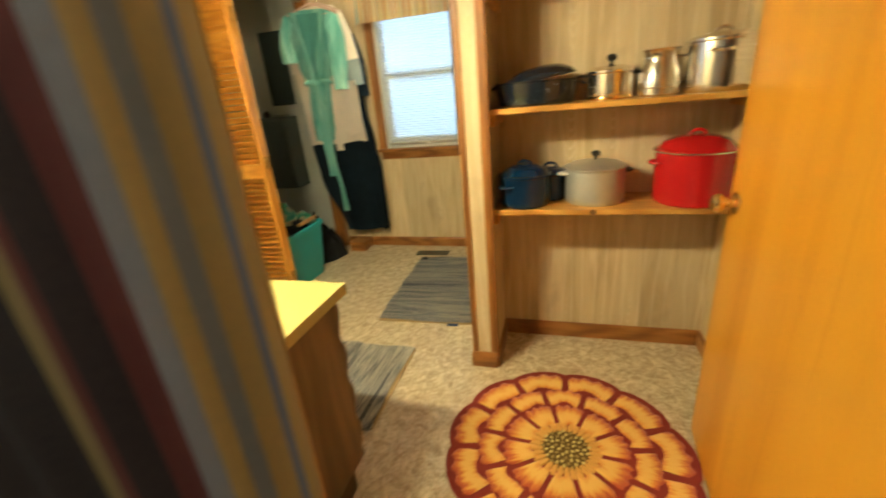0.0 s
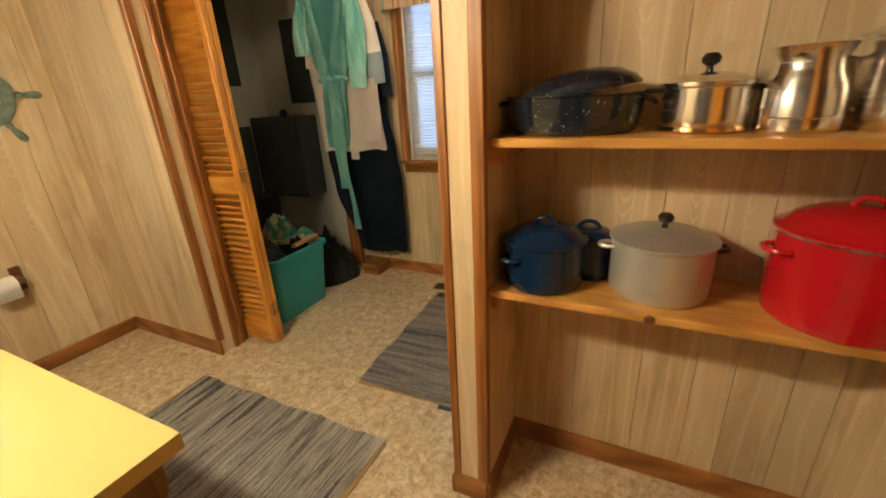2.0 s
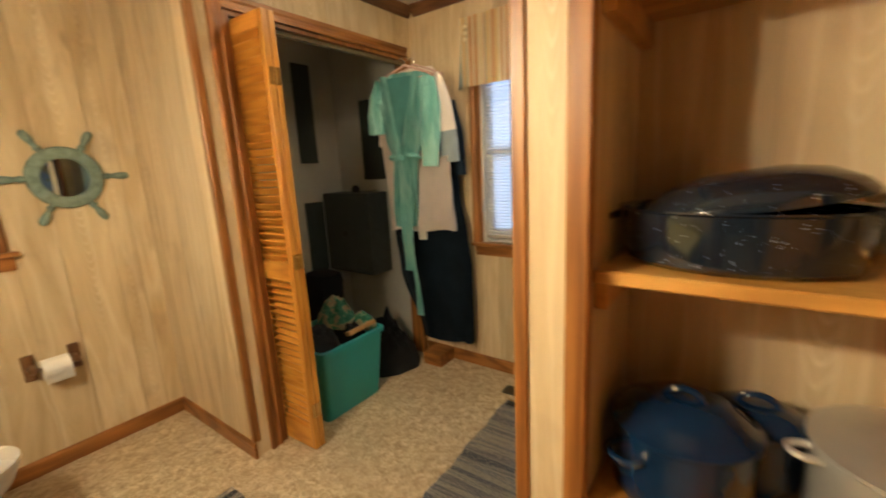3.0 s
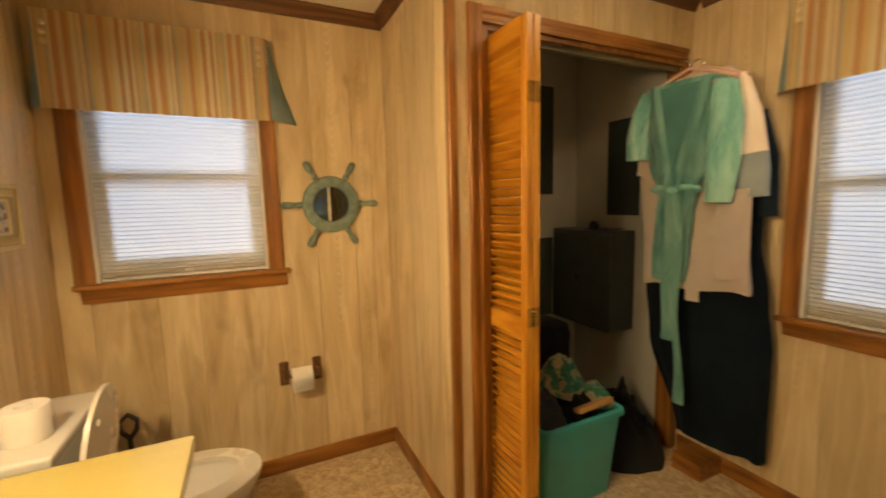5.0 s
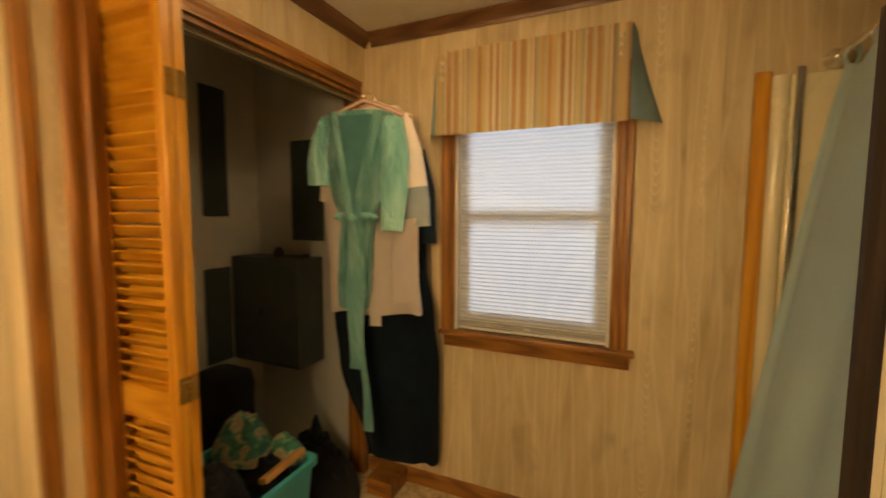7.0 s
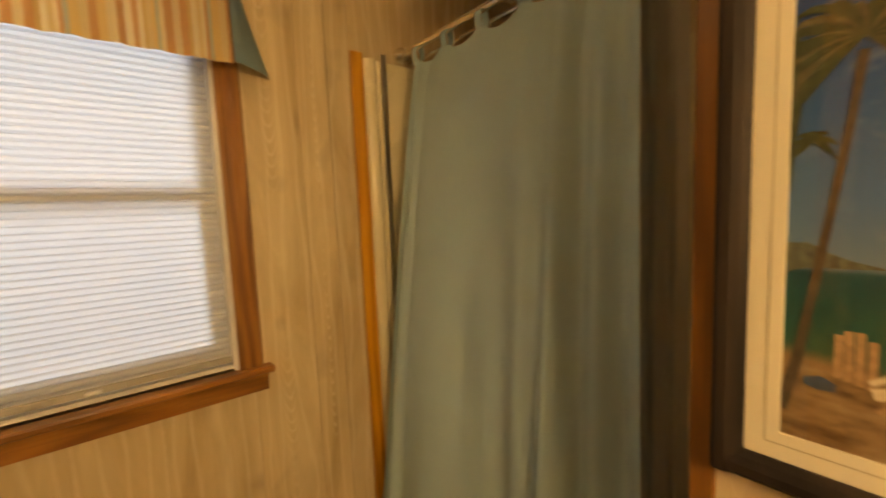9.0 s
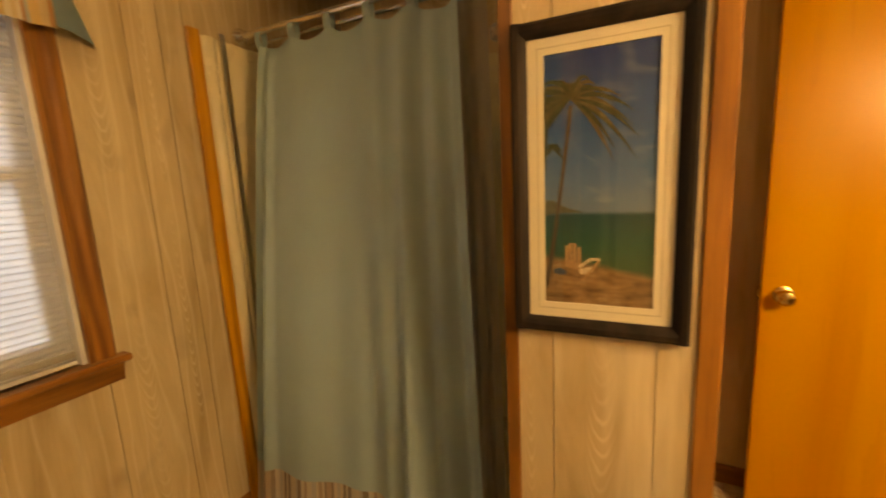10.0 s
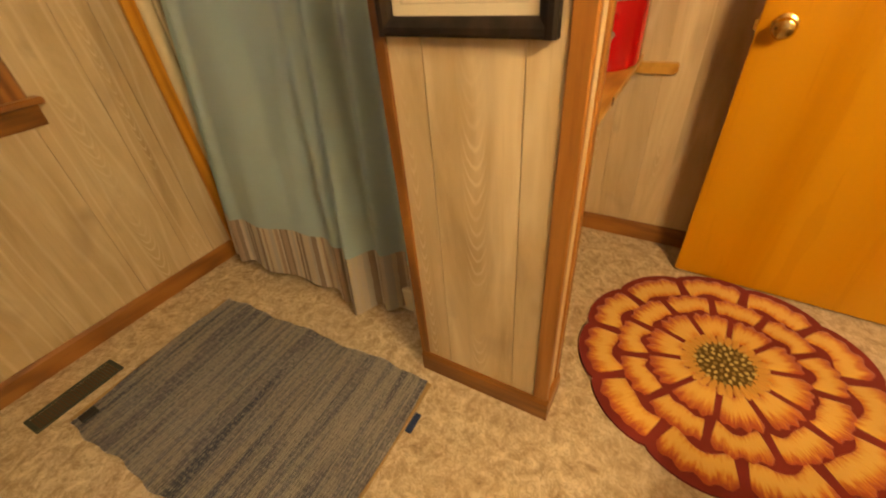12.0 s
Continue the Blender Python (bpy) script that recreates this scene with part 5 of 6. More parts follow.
# ---- beach picture on the partition ----
PY, PZ, PW, PH = 4.139, 1.342, 0.340, 0.636
FRAME_BLACK = wood("black_brown_frame", (0.010, 0.007, 0.005), (0.018, 0.012, 0.009), (0.03, 0.02, 0.014), "z", 0.6, coat=0.0)
FRAME_BLACK.node_tree.nodes["Principled BSDF"].inputs["Specular IOR Level"].default_value = 0.2
MAT_BOARD = plain("cream_mat_board", (0.74, 0.67, 0.50), 0.8, var=0.02, scale=4)
beach = thing("beach_picture", (PX0, PY, PZ), "framed beach painting with palm and deck chair in a cream mat", "picture")
prof = [(0.0, 0.001), (0.0, 0.020), (0.006, 0.026), (0.016, 0.025), (0.025, 0.020), (0.032, 0.014), (0.032, 0.001)]
for s in (-1, 1):
    part("frame_side", prism(B(), [(-d, s * (PW / 2 - a)) for a, d in prof], "z", -PH / 2, PH / 2), FRAME_BLACK, beach, "black moulded frame rail")
    part("frame_side", prism(B(), [(-d, s * (PH / 2 - a)) for a, d in prof], "y", -PW / 2 + 0.02, PW / 2 - 0.02), FRAME_BLACK, beach, "black moulded frame rail")
AW, AH = 0.210, 0.508
mt = B()
for c in ((-PW / 2 + 0.02, PW / 2 - 0.02, AH / 2, PH / 2 - 0.02), (-PW / 2 + 0.02, PW / 2 - 0.02, -PH / 2 + 0.02, -AH / 2), (-PW / 2 + 0.02, -AW / 2, -AH / 2, AH / 2), (AW / 2, PW / 2 - 0.02, -AH / 2, AH / 2)):
    box(mt, -0.010, -0.001, c[0], c[1], c[2], c[3])
part("mat_board", mt, MAT_BOARD, beach, "cream double mat")
ln = B()
for k in (-1, 1):
    box(ln, -0.0106, -0.010, k * (AW / 2 + 0.013) - 0.0007, k * (AW / 2 + 0.013) + 0.0007, -AH / 2 - 0.014, AH / 2 + 0.014)
    box(ln, -0.0106, -0.010, -AW / 2 - 0.0123, AW / 2 + 0.0123, k * (AH / 2 + 0.013) - 0.0007, k * (AH / 2 + 0.013) + 0.0007)
part("mat_line", ln, MATT, beach, "fine bevel line in the mat")
ART, nt, bsdf = mat_base("beach_painting", 0.35)
_v = coords(nt)
_sep = nt.nodes.new("ShaderNodeSeparateXYZ")
nt.links.new(_v, _sep.inputs[0])
_h = math_node(nt, 'MULTIPLY_ADD', _sep.outputs[2], 1 / AH, 0.5)
_side = math_node(nt, 'MULTIPLY', _sep.outputs[1], -0.35)
_wob = noise_tex(nt, coords(nt, (1, 22, 60)), 1.0, 3.0)
_hh = math_node(nt, 'ADD', _h, math_node(nt, 'MULTIPLY', math_node(nt, 'SUBTRACT', _wob, 0.5), 0.03))
_sand = math_node(nt, 'ADD', _hh, _side)
_sea = ramp(nt, _h, [(0.17, (0.035, 0.10, 0.05)), (0.25, (0.012, 0.085, 0.06)), (0.37, (0.008, 0.06, 0.065)), (0.385, (0.13, 0.20, 0.27)), (0.50, (0.075, 0.155, 0.28)), (0.70, (0.030, 0.095, 0.24)), (0.98, (0.012, 0.045, 0.17))])
_beach = ramp(nt, _wob, [(0.3, (0.10, 0.055, 0.025)), (0.55, (0.27, 0.17, 0.085)), (0.75, (0.36, 0.26, 0.15))])
_mask = N(nt, "MapRange", From_Min=0.175, From_Max=0.150)
nt.links.new(_sand, _mask.inputs[0])
_col = mix(nt, _mask.outputs[0], _sea, _beach)
_cl = noise_tex(nt, coords(nt, (1, 9, 22)), 1.0, 5.0, 0.6, 1.2)
_cm = N(nt, "MapRange", From_Min=0.52, From_Max=0.78, To_Max=0.42)
nt.links.new(_cl, _cm.inputs[0])
_cmask = math_node(nt, 'MULTIPLY', _cm.outputs[0], math_node(nt, 'GREATER_THAN', _h, 0.42))
_col = mix(nt, _cmask, _col, (0.34, 0.40, 0.42))
nt.links.new(_col, bsdf.inputs["Base Color"])
bsdf.inputs["Coat Weight"].default_value = 0.4
bump(nt, bsdf, noise_tex(nt, coords(nt, (1, 60, 90)), 3.0, 3.0), 0.15, 0.002)
part("painting", box(B(), -0.006, -0.001, -AW / 2, AW / 2, -AH / 2, AH / 2), ART, beach, "beach and sea under a blue sky")


def art(a, b):
    """Fractions of the painting, from its south-west lower corner as seen, to local y, z."""
    return (AW / 2 - a * AW, -AH / 2 + b * AH)


def stroke(name, pts, w, mat, lift):
    """A painted stroke through fractions of the canvas, as a low raised ribbon."""
    pts = [Vector(art(*p)) for p in pts]
    bm = B()
    lo, hi = [], []
    n = len(pts)
    for i, p in enumerate(pts):
        d = (pts[min(i + 1, n - 1)] - pts[max(i - 1, 0)]).normalized()
        s = Vector((-d.y, d.x)) * (w[i] if isinstance(w, list) else w)
        lo.append(bm.verts.new((-lift, *(p - s))))
        hi.append(bm.verts.new((-lift, *(p + s))))
    for i in range(n - 1):
        bm.faces.new((lo[i], lo[i + 1], hi[i + 1], hi[i]))
    return bm


TRUNK = plain("painted_trunk", (0.085, 0.06, 0.035), 0.5, var=0.4, scale=90, bumps=0.0)
FROND = plain("painted_frond", (0.045, 0.055, 0.022), 0.5, var=0.5, scale=120, bumps=0.0)
FROND2 = plain("painted_dry_frond", (0.105, 0.085, 0.04), 0.5, var=0.4, scale=120, bumps=0.0)
HILL = plain("painted_hill", (0.10, 0.105, 0.07), 0.6, var=0.6, scale=160, bumps=0.0)
CHAIR = plain("painted_chair_wood", (0.40, 0.25, 0.13), 0.5, var=0.25, scale=120, bumps=0.0)
CHAIR_L = plain("painted_chair_light", (0.62, 0.52, 0.36), 0.5, var=0.2, scale=120, bumps=0.0)
part("palm_trunk", stroke("t", [(0.00, 0.06), (0.06, 0.18), (0.12, 0.36), (0.18, 0.55), (0.22, 0.68), (0.25, 0.80)], [0.0055, 0.0045, 0.004, 0.0036, 0.0036, 0.004], TRUNK, 0.0068), TRUNK, beach)
rng = random.Random(7)
bm, bm2 = B(), B()
for i in range(30):
    a0 = -0.75 + i * (math.pi + 1.5) / 29
    L = rng.uniform(0.34, 0.60)
    pts = []
    for k in range(7):
        t = k / 6
        pts.append((min(max(0.25 + L * t * math.cos(a0) * 1.25, 0.01), 0.97), min(0.825 + 0.42 * L * t * math.sin(a0) - 0.20 * L * t * t * 1.5, 0.985)))
    src = stroke("f", pts, [0.001, 0.0035, 0.0045, 0.004, 0.0035, 0.002, 0.0005], FROND, 0.0070 + 0.00006 * i)
    me = bpy.data.meshes.new("tmp")
    src.to_mesh(me)
    src.free()
    (bm if i % 3 else bm2).from_mesh(me)
    bpy.data.meshes.remove(me)
part("palm_fronds", bm, FROND, beach)
part("dry_fronds", bm2, FROND2, beach)
bm = B()
for i in range(7):
    a0 = -0.3 + i * (math.pi + 0.6) / 6
    src = stroke("f", [(max(0.085 + 0.10 * k / 4 * math.cos(a0), 0.005), 0.64 + 0.05 * k / 4 * math.sin(a0) - 0.03 * (k / 4) ** 2) for k in range(5)], [0.001, 0.003, 0.0035, 0.002, 0.0005], FROND, 0.0068 + 0.0001 * i)
    me = bpy.data.meshes.new("tmp")
    src.to_mesh(me)
    src.free()
    bm.from_mesh(me)
    bpy.data.meshes.remove(me)
part("far_palm", bm, FROND, beach)
part("headland", stroke("h", [(0.0, 0.40), (0.08, 0.405), (0.16, 0.395), (0.25, 0.388), (0.36, 0.383)], [0.016, 0.014, 0.008, 0.004, 0.0008], HILL, 0.0066), HILL, beach)
chair = B()
for a, b, c, d, w in ((0.215, 0.155, 0.215, 0.245, 0.0035), (0.255, 0.15, 0.25, 0.255, 0.0035), (0.295, 0.145, 0.29, 0.255, 0.0035), (0.335, 0.14, 0.335, 0.24, 0.0035)):
    src = stroke("s", [(a, b), (c, d)], w, CHAIR, 0.0070)
    me = bpy.data.meshes.new("tmp")
    src.to_mesh(me)
    src.free()
    chair.from_mesh(me)
    bpy.data.meshes.remove(me)
part("deck_chair_back", chair, CHAIR, beach)
part("deck_chair_arm", stroke("s", [(0.33, 0.155), (0.44, 0.19), (0.53, 0.19)], 0.003, CHAIR_L, 0.0074), CHAIR_L, beach)
part("deck_chair_seat", stroke("s", [(0.34, 0.135), (0.46, 0.15)], 0.006, CHAIR_L, 0.0072), CHAIR_L, beach)
part("deck_chair_leg", stroke("s", [(0.36, 0.10), (0.46, 0.15), (0.52, 0.185)], 0.0025, CHAIR, 0.0076), CHAIR, beach)
part("blue_bag", stroke("s", [(0.09, 0.135), (0.15, 0.135), (0.21, 0.13)], [0.004, 0.008, 0.004], FROND, 0.0070), plain("painted_blue_bag", (0.05, 0.08, 0.12), 0.5), beach)
gl = part("glazing", box(B(), -0.0135, -0.0125, -PW / 2 + 0.02, PW / 2 - 0.02, -PH / 2 + 0.02, PH / 2 - 0.02), GLASS, beach, "clear picture glass")
gl.visible_shadow = False

# ---- pots on the shelves ----
Z1, Z2 = 0.7835, 1.1945
NAVY = plain("navy_enamel", (0.004, 0.020, 0.060), 0.12, var=0.2, scale=20, bumps=0.0, coat=0.2)
RED = plain("red_enamel", (0.48, 0.008, 0.012), 0.16, var=0.05, scale=6, bumps=0.0, coat=0.5)
ALU = plain("brushed_aluminium", (0.60, 0.585, 0.55), 0.42, 0.7, var=0.06, scale=18, bumps=0.04)
BAKE = plain("black_bakelite", (0.012, 0.010, 0.010), 0.3, bumps=0.0)
SPECK, nt, bsdf = mat_base("speckled_black_enamel", 0.16)
_vo = N(nt, "TexVoronoi", Scale=170.0)
nt.links.new(coords(nt), _vo.inputs["Vector"])
_sz = noise_tex(nt, coords(nt), 60.0, 2.0)
_dot = math_node(nt, 'LESS_THAN', _vo.outputs["Distance"], math_node(nt, 'MULTIPLY', math_node(nt, 'SUBTRACT', _sz, 0.42), 0.9))
nt.links.new(mix(nt, _dot, (0.006, 0.012, 0.024), (0.50, 0.54, 0.58)), bsdf.inputs["Base Color"])
bsdf.inputs["Coat Weight"].default_value = 0.5


def loop_handle(bm, c, ang, r, w, drop=0.0, rad=0.006, reach=0.035):
    """A bail-shaped side handle at angle ang on a pot of radius r."""
    ca, sa = math.cos(ang), math.sin(ang)
    pts = []
    for k in range(11):
        t = math.pi * k / 10
        rr, tt = r - 0.004 + reach * math.sin(t) ** 0.7, w * math.cos(t)
        pts.append((c[0] + rr * ca - tt * sa, c[1] + rr * sa + tt * ca, c[2] - drop * math.sin(t)))
    return tube(bm, pts, rad, 8)


def pot(name, x, y, z, r, h, mat, label, lid_h=0.0, knob=None, handles=(), rim=0.004, lid_mat=None, lid_label=""):
    t = thing(name, (x, y, z), label, "pot")
    part("body", lathe(B(), [(r * 0.93, 0.0), (r * 0.985, 0.008), (r, 0.03), (r, h - 0.006), (r + rim, h - 0.002), (r + rim, h + 0.001), (r - 0.003, h), (r - 0.004, 0.012), (0.0, 0.010)], 48), mat, t, smooth=True)
    if lid_h:
        lm = lid_mat or mat
        lid = part("lid", lathe(B(), [(r + rim + 0.003, h + 0.0015), (r + rim + 0.003, h + 0.006), (r * 0.94, h + 0.010), (r * 0.80, h + 0.008 + lid_h * 0.5), (r * 0.5, h + 0.008 + lid_h * 0.86), (r * 0.18, h + 0.008 + lid_h), (0.0, h + 0.008 + lid_h)], 48), lm, t, lid_label, True)
        top = h + 0.008 + lid_h
        if knob == "ball":
            part("knob", lathe(B(), [(0.008, top - 0.002), (0.006, top + 0.010), (0.017, top + 0.018), (0.019, top + 0.028), (0.012, top + 0.037), (0, top + 0.038)], 20), BAKE, lid, "black knob", True)
        elif knob == "loop":
            bm = tube(B(), [(0.028 * math.cos(a), 0, top - 0.004 + 0.020 * math.sin(a)) for a in (math.pi * k / 10 for k in range(11))], 0.006, 8)
            part("handle", bm, lm, lid, smooth=True)
    for ang, hz, w, hm in handles:
        part("handle", loop_handle(B(), (0, 0, hz), ang, r, w), hm, t, smooth=True)
    return t


pot("stock_pot", 0.240, 4.066, Z1, 0.108, 0.130, NAVY, "dark blue enamel pot with domed lid on the pine shelf", 0.035, "loop", [(math.pi * 1.28, 0.095, 0.03, NAVY), (math.pi * 0.28, 0.095, 0.03, NAVY)])
pot("sauce_pot", 0.345, 4.165, Z1, 0.072, 0.115, NAVY, "small dark blue enamel pot half hidden behind another", 0.02, "loop")
pot("aluminium_pot", 0.530, 4.108, Z1, 0.120, 0.145, ALU, "dull aluminium pot with flat lid and black knob", 0.022, "ball", [(math.pi * 0.06, 0.125, 0.026, BAKE), (math.pi * 1.06, 0.125, 0.02, ALU)], lid_label="flat aluminium lid")
pot("red_stock_pot", 0.894, 4.09, Z1, 0.142, 0.205, RED, "large red enamel stockpot with domed lid", 0.048, "loop", [(math.pi * 1.08, 0.165, 0.035, RED), (math.pi * 1.84, 0.165, 0.035, RED)])
part("steel_rim", lathe(B(), [(0.1455, 0.2030), (0.1500, 0.2025), (0.1500, 0.2062), (0.1455, 0.2062), (0.1455, 0.2030)], 48), STEEL, bpy.data.objects["red_stock_pot"], "bare steel rim", True)
pot("saucepan", 0.570, 4.105, Z2, 0.087, 0.098, STEEL, "polished steel saucepan with lid and black knob", 0.018, "ball", [(math.pi * 1.0, 0.09, 0.022, BAKE), (0.0, 0.09, 0.022, BAKE)])
part("copper_base", lathe(B(), [(0.0845, 0.0), (0.0885, 0.004), (0.0885, 0.012), (0.087, 0.014)], 48), BRASS, bpy.data.objects["saucepan"], "brassy base ring", True)
pot("steel_stock_pot", 0.936, 4.10, Z2, 0.117, 0.170, STEEL, "wide polished steel stockpot with lid", 0.018, "loop", [(math.pi * 1.42, 0.135, 0.032, STEEL), (math.pi * 0.42, 0.135, 0.03, STEEL)])
pitcher = thing("steel_pitcher", (0.735, 4.085, Z2), "polished steel coffee pot without a lid", "pitcher")
part("body", lathe(B(), [(0.066, 0.0), (0.072, 0.005), (0.073, 0.05), (0.070, 0.085), (0.058, 0.115), (0.055, 0.135), (0.066, 0.158), (0.069, 0.160), (0.064, 0.158), (0.052, 0.135), (0.055, 0.115), (0.066, 0.085), (0.068, 0.01), (0, 0.008)], 40), STEEL, pitcher, smooth=True)
part("handle", tube(B(), [(0.055, 0.02, 0.135), (0.085, 0.03, 0.130), (0.095, 0.034, 0.09), (0.088, 0.03, 0.045), (0.068, 0.02, 0.035)], 0.006, 8), STEEL, pitcher, smooth=True)
part("base_band", lathe(B(), [(0.0735, 0.028), (0.0745, 0.030), (0.0735, 0.032)], 40), STEEL, pitcher, smooth=True)
part("label", box(B(), -0.070, -0.066, -0.042, -0.026, 0.05, 0.085), PAPER, pitcher, "small white paper label")
roaster = thing("roasting_pan", (0.288, 4.085, Z2), "speckled black enamel roaster with its lid tipped inside", "roasting pan")
part("pan", lathe(B(), [(0.145, 0.0), (0.160, 0.008), (0.172, 0.05), (0.175, 0.085), (0.181, 0.088), (0.181, 0.091), (0.172, 0.088), (0.157, 0.012), (0, 0.010)], 56, sx=1.0, sy=0.66), SPECK, roaster, smooth=True)
bm = lathe(B(), [(0.165, 0.0), (0.165, 0.006), (0.150, 0.022), (0.110, 0.042), (0.06, 0.052), (0, 0.054)], 56, sx=1.0, sy=0.66)
part("lid", turned(bm, pose(0.012, 0.0, 0.090, 0, -8, 4) @ Matrix.Diagonal((0.94, 0.94, 1, 1))), SPECK, roaster, "tipped domed lid", True)
for s in (-1, 1):
    part("handle", loop_handle(B(), (0, 0, 0.078), 0 if s > 0 else math.pi, 0.176, 0.035, 0.012, 0.006, 0.028), SPECK, roaster, smooth=True)
bpy.data.objects["roasting_pan"].scale = (0.93, 1, 1)

# ---- closet ----
PANEL_D = plain("dark_green_board", (0.030, 0.045, 0.044), 0.7, var=0.2)
for c, lab in (((WX + 0.0125, WX + 0.026, 5.175, 5.325, 1.43, 2.12), "tall dark board fixed on the closet wall"), ((WX + 0.0125, WX + 0.026, 5.165, 5.325, 0.61, 1.14), "dark board low on the closet wall"), ((-2.04, -1.81, NY - 0.027, NY - 0.0125, 1.29, 1.86), "dark board on the closet end wall")):
    t = thing("wall_board", ((c[0] + c[1]) / 2, (c[2] + c[3]) / 2, (c[4] + c[5]) / 2), lab, "board", "closet boards")
    hx, hy, hz = (c[1] - c[0]) / 2, (c[3] - c[2]) / 2, (c[5] - c[4]) / 2
    part("board", box(B(), -hx, hx, -hy, hy, -hz, hz, 0.003), PANEL_D, t)
METAL_D = plain("dark_grey_metal", (0.055, 0.068, 0.066), 0.5, 0.3, var=0.15)
cab = thing("wall_cabinet", (-2.075, NY - 0.0125, 0.60), "dark grey metal cabinet on the closet end wall", "cabinet")
part("body", box(B(), -0.245, 0.245, -0.20, 0.0, 0.0, 0.60, 0.005), METAL_D, cab)
part("door", box(B(), -0.22, 0.22, -0.207, -0.2005, 0.025, 0.575, 0.003), METAL_D, cab)
part("latch", box(B(), -0.03, 0.0, -0.214, -0.2072, 0.28, 0.32, 0.002), BLACK_P, cab)
jar = thing("small_jar", (-2.06, NY - 0.11, 1.2005), "small dark jar on top of the metal cabinet", "jar")
part("body", lathe(B(), [(0.028, 0), (0.03, 0.01), (0.03, 0.03), (0.018, 0.042), (0.018, 0.052), (0, 0.052)], 18), BLACK_P, jar, smooth=True)
PALE = cloth("grey_towel", (0.20, 0.20, 0.19), 0.9)
tw = thing("folded_cloth", (-1.93, NY - 0.11, 1.2005), "small grey folded cloth on the metal cabinet", "cloth")
part("cloth", sheet(B(), lambda u, v: (-0.06 + 0.12 * u, -0.05 + 0.1 * v, 0.010 + 0.006 * math.sin(6 * u) * math.sin(5 * v)), 10, 10, -0.008), PALE, tw, smooth=True)

# teal storage bin and what is in it
TEAL_P = plain("teal_storage_plastic", (0.035, 0.34, 0.37), 0.4, var=0.06, scale=5, bumps=0.02)
storage = thing("storage_bin", (-1.628, 4.745, 0), "teal plastic storage bin heaped with clothes", "storage bin")
storage.scale = (1, 0.85, 1.05)


def rrect(hx, hy, r, z, n=6):
    out = []
    for cx, cy, a0 in ((hx - r, hy - r, 0), (-hx + r, hy - r, 90), (-hx + r, -hy + r, 180), (hx - r, -hy + r, 270)):
        for k in range(n + 1):
            a = radians(a0 + 90 * k / n)
            out.append((cx + r * math.cos(a), cy + r * math.sin(a), z))
    return out


part("tub", loft(B(), [rrect(0.175, 0.235, 0.03, 0.0), rrect(0.18, 0.24, 0.035, 0.015), rrect(0.222, 0.268, 0.04, 0.405), rrect(0.215, 0.261, 0.035, 0.405), rrect(0.175, 0.233, 0.03, 0.02)]), TEAL_P, storage, smooth=True)
part("rim", loft(B(), [rrect(0.221, 0.267, 0.04, 0.385), rrect(0.236, 0.282, 0.045, 0.388), rrect(0.236, 0.282, 0.045, 0.412), rrect(0.214, 0.260, 0.035, 0.412), rrect(0.214, 0.260, 0.035, 0.390)], False), TEAL_P, storage, "folded rim", True)
for s in (-1, 1):
    part("grip", box(B(), -0.06, 0.06, s * 0.275 - 0.012, s * 0.275 + 0.012, 0.36, 0.386, 0.006, 2), TEAL_P, storage, smooth=True)


def heap(name, loc, sx, sy, h, mat, label, seed, base=0.0, category="clothes", n=34):
    """A crumpled heap of cloth: a lumpy dome closed below."""
    t = thing(name, loc, label, category)

    def f(u, v):
        a, r = 2 * math.pi * u, v
        x, y = sx * r * math.cos(a), sy * r * math.sin(a)
        p = Vector((x * 9 + seed, y * 9, seed * 1.7))
        crumple = noise.noise(p) * 0.5 + 0.5 * abs(noise.noise(p * 2.3)) + 0.2 * noise.noise(p * 5)
        k = 1 + 0.16 * noise.noise(Vector((math.cos(a) * 2, math.sin(a) * 2, seed)))
        return (x * k, y * k, base + h * max(0.0, 1 - r ** 3.2) * (0.68 + 0.55 * crumple) + (0.0 if r > 0.98 else 0.004))
    part("cloth", sheet(B(), f, n, 16), mat, t, smooth=True)
    return t


DARK_CL = cloth("charcoal_knit", (0.035, 0.038, 0.040), 0.95, 0.3)
BLACK_CL = cloth("black_cotton", (0.010, 0.011, 0.013), 0.95, 0.3)
GREENP, nt, bsdf = mat_base("green_patterned_cotton", 0.9)
_n1 = noise_tex(nt, coords(nt), 22.0, 2.0)
nt.links.new(ramp(nt, _n1, [(0.40, (0.03, 0.16, 0.10)), (0.50, (0.09, 0.27, 0.17)), (0.54, (0.42, 0.36, 0.22)), (0.64, (0.30, 0.26, 0.16))]), bsdf.inputs["Base Color"])
heap("clothes_heap", (-1.66, 4.66, 0.32), 0.165, 0.16, 0.20, DARK_CL, "charcoal clothes heaped in the teal bin", 2.0)
heap("clothes_heap", (-1.60, 4.865, 0.35), 0.16, 0.085, 0.15, BLACK_CL, "black clothes folded in the teal bin", 4.0)
heap("patterned_cloth", (-1.70, 4.865, 0.43), 0.14, 0.11, 0.20, GREENP, "green patterned cloth on top of the bin", 7.0, category="cloth")
heap("patterned_cloth", (-1.55, 4.945, 0.415), 0.10, 0.07, 0.10, GREENP, "green patterned cloth hanging over the bin edge", 9.0, category="cloth")
card = thing("wooden_brush", (-1.455, 4.84, 0.435), "flat tan wooden strip lying on the bin rim", "wood strip", rz=4)
part("strip", turned(box(B(), -0.02, 0.02, -0.11, 0.11, -0.012, 0.012, 0.006, 2), pose(0, 0, 0.022, 0, -18, 0)), plain("tan_wood_strip", (0.42, 0.22, 0.07), 0.5), card, smooth=True)
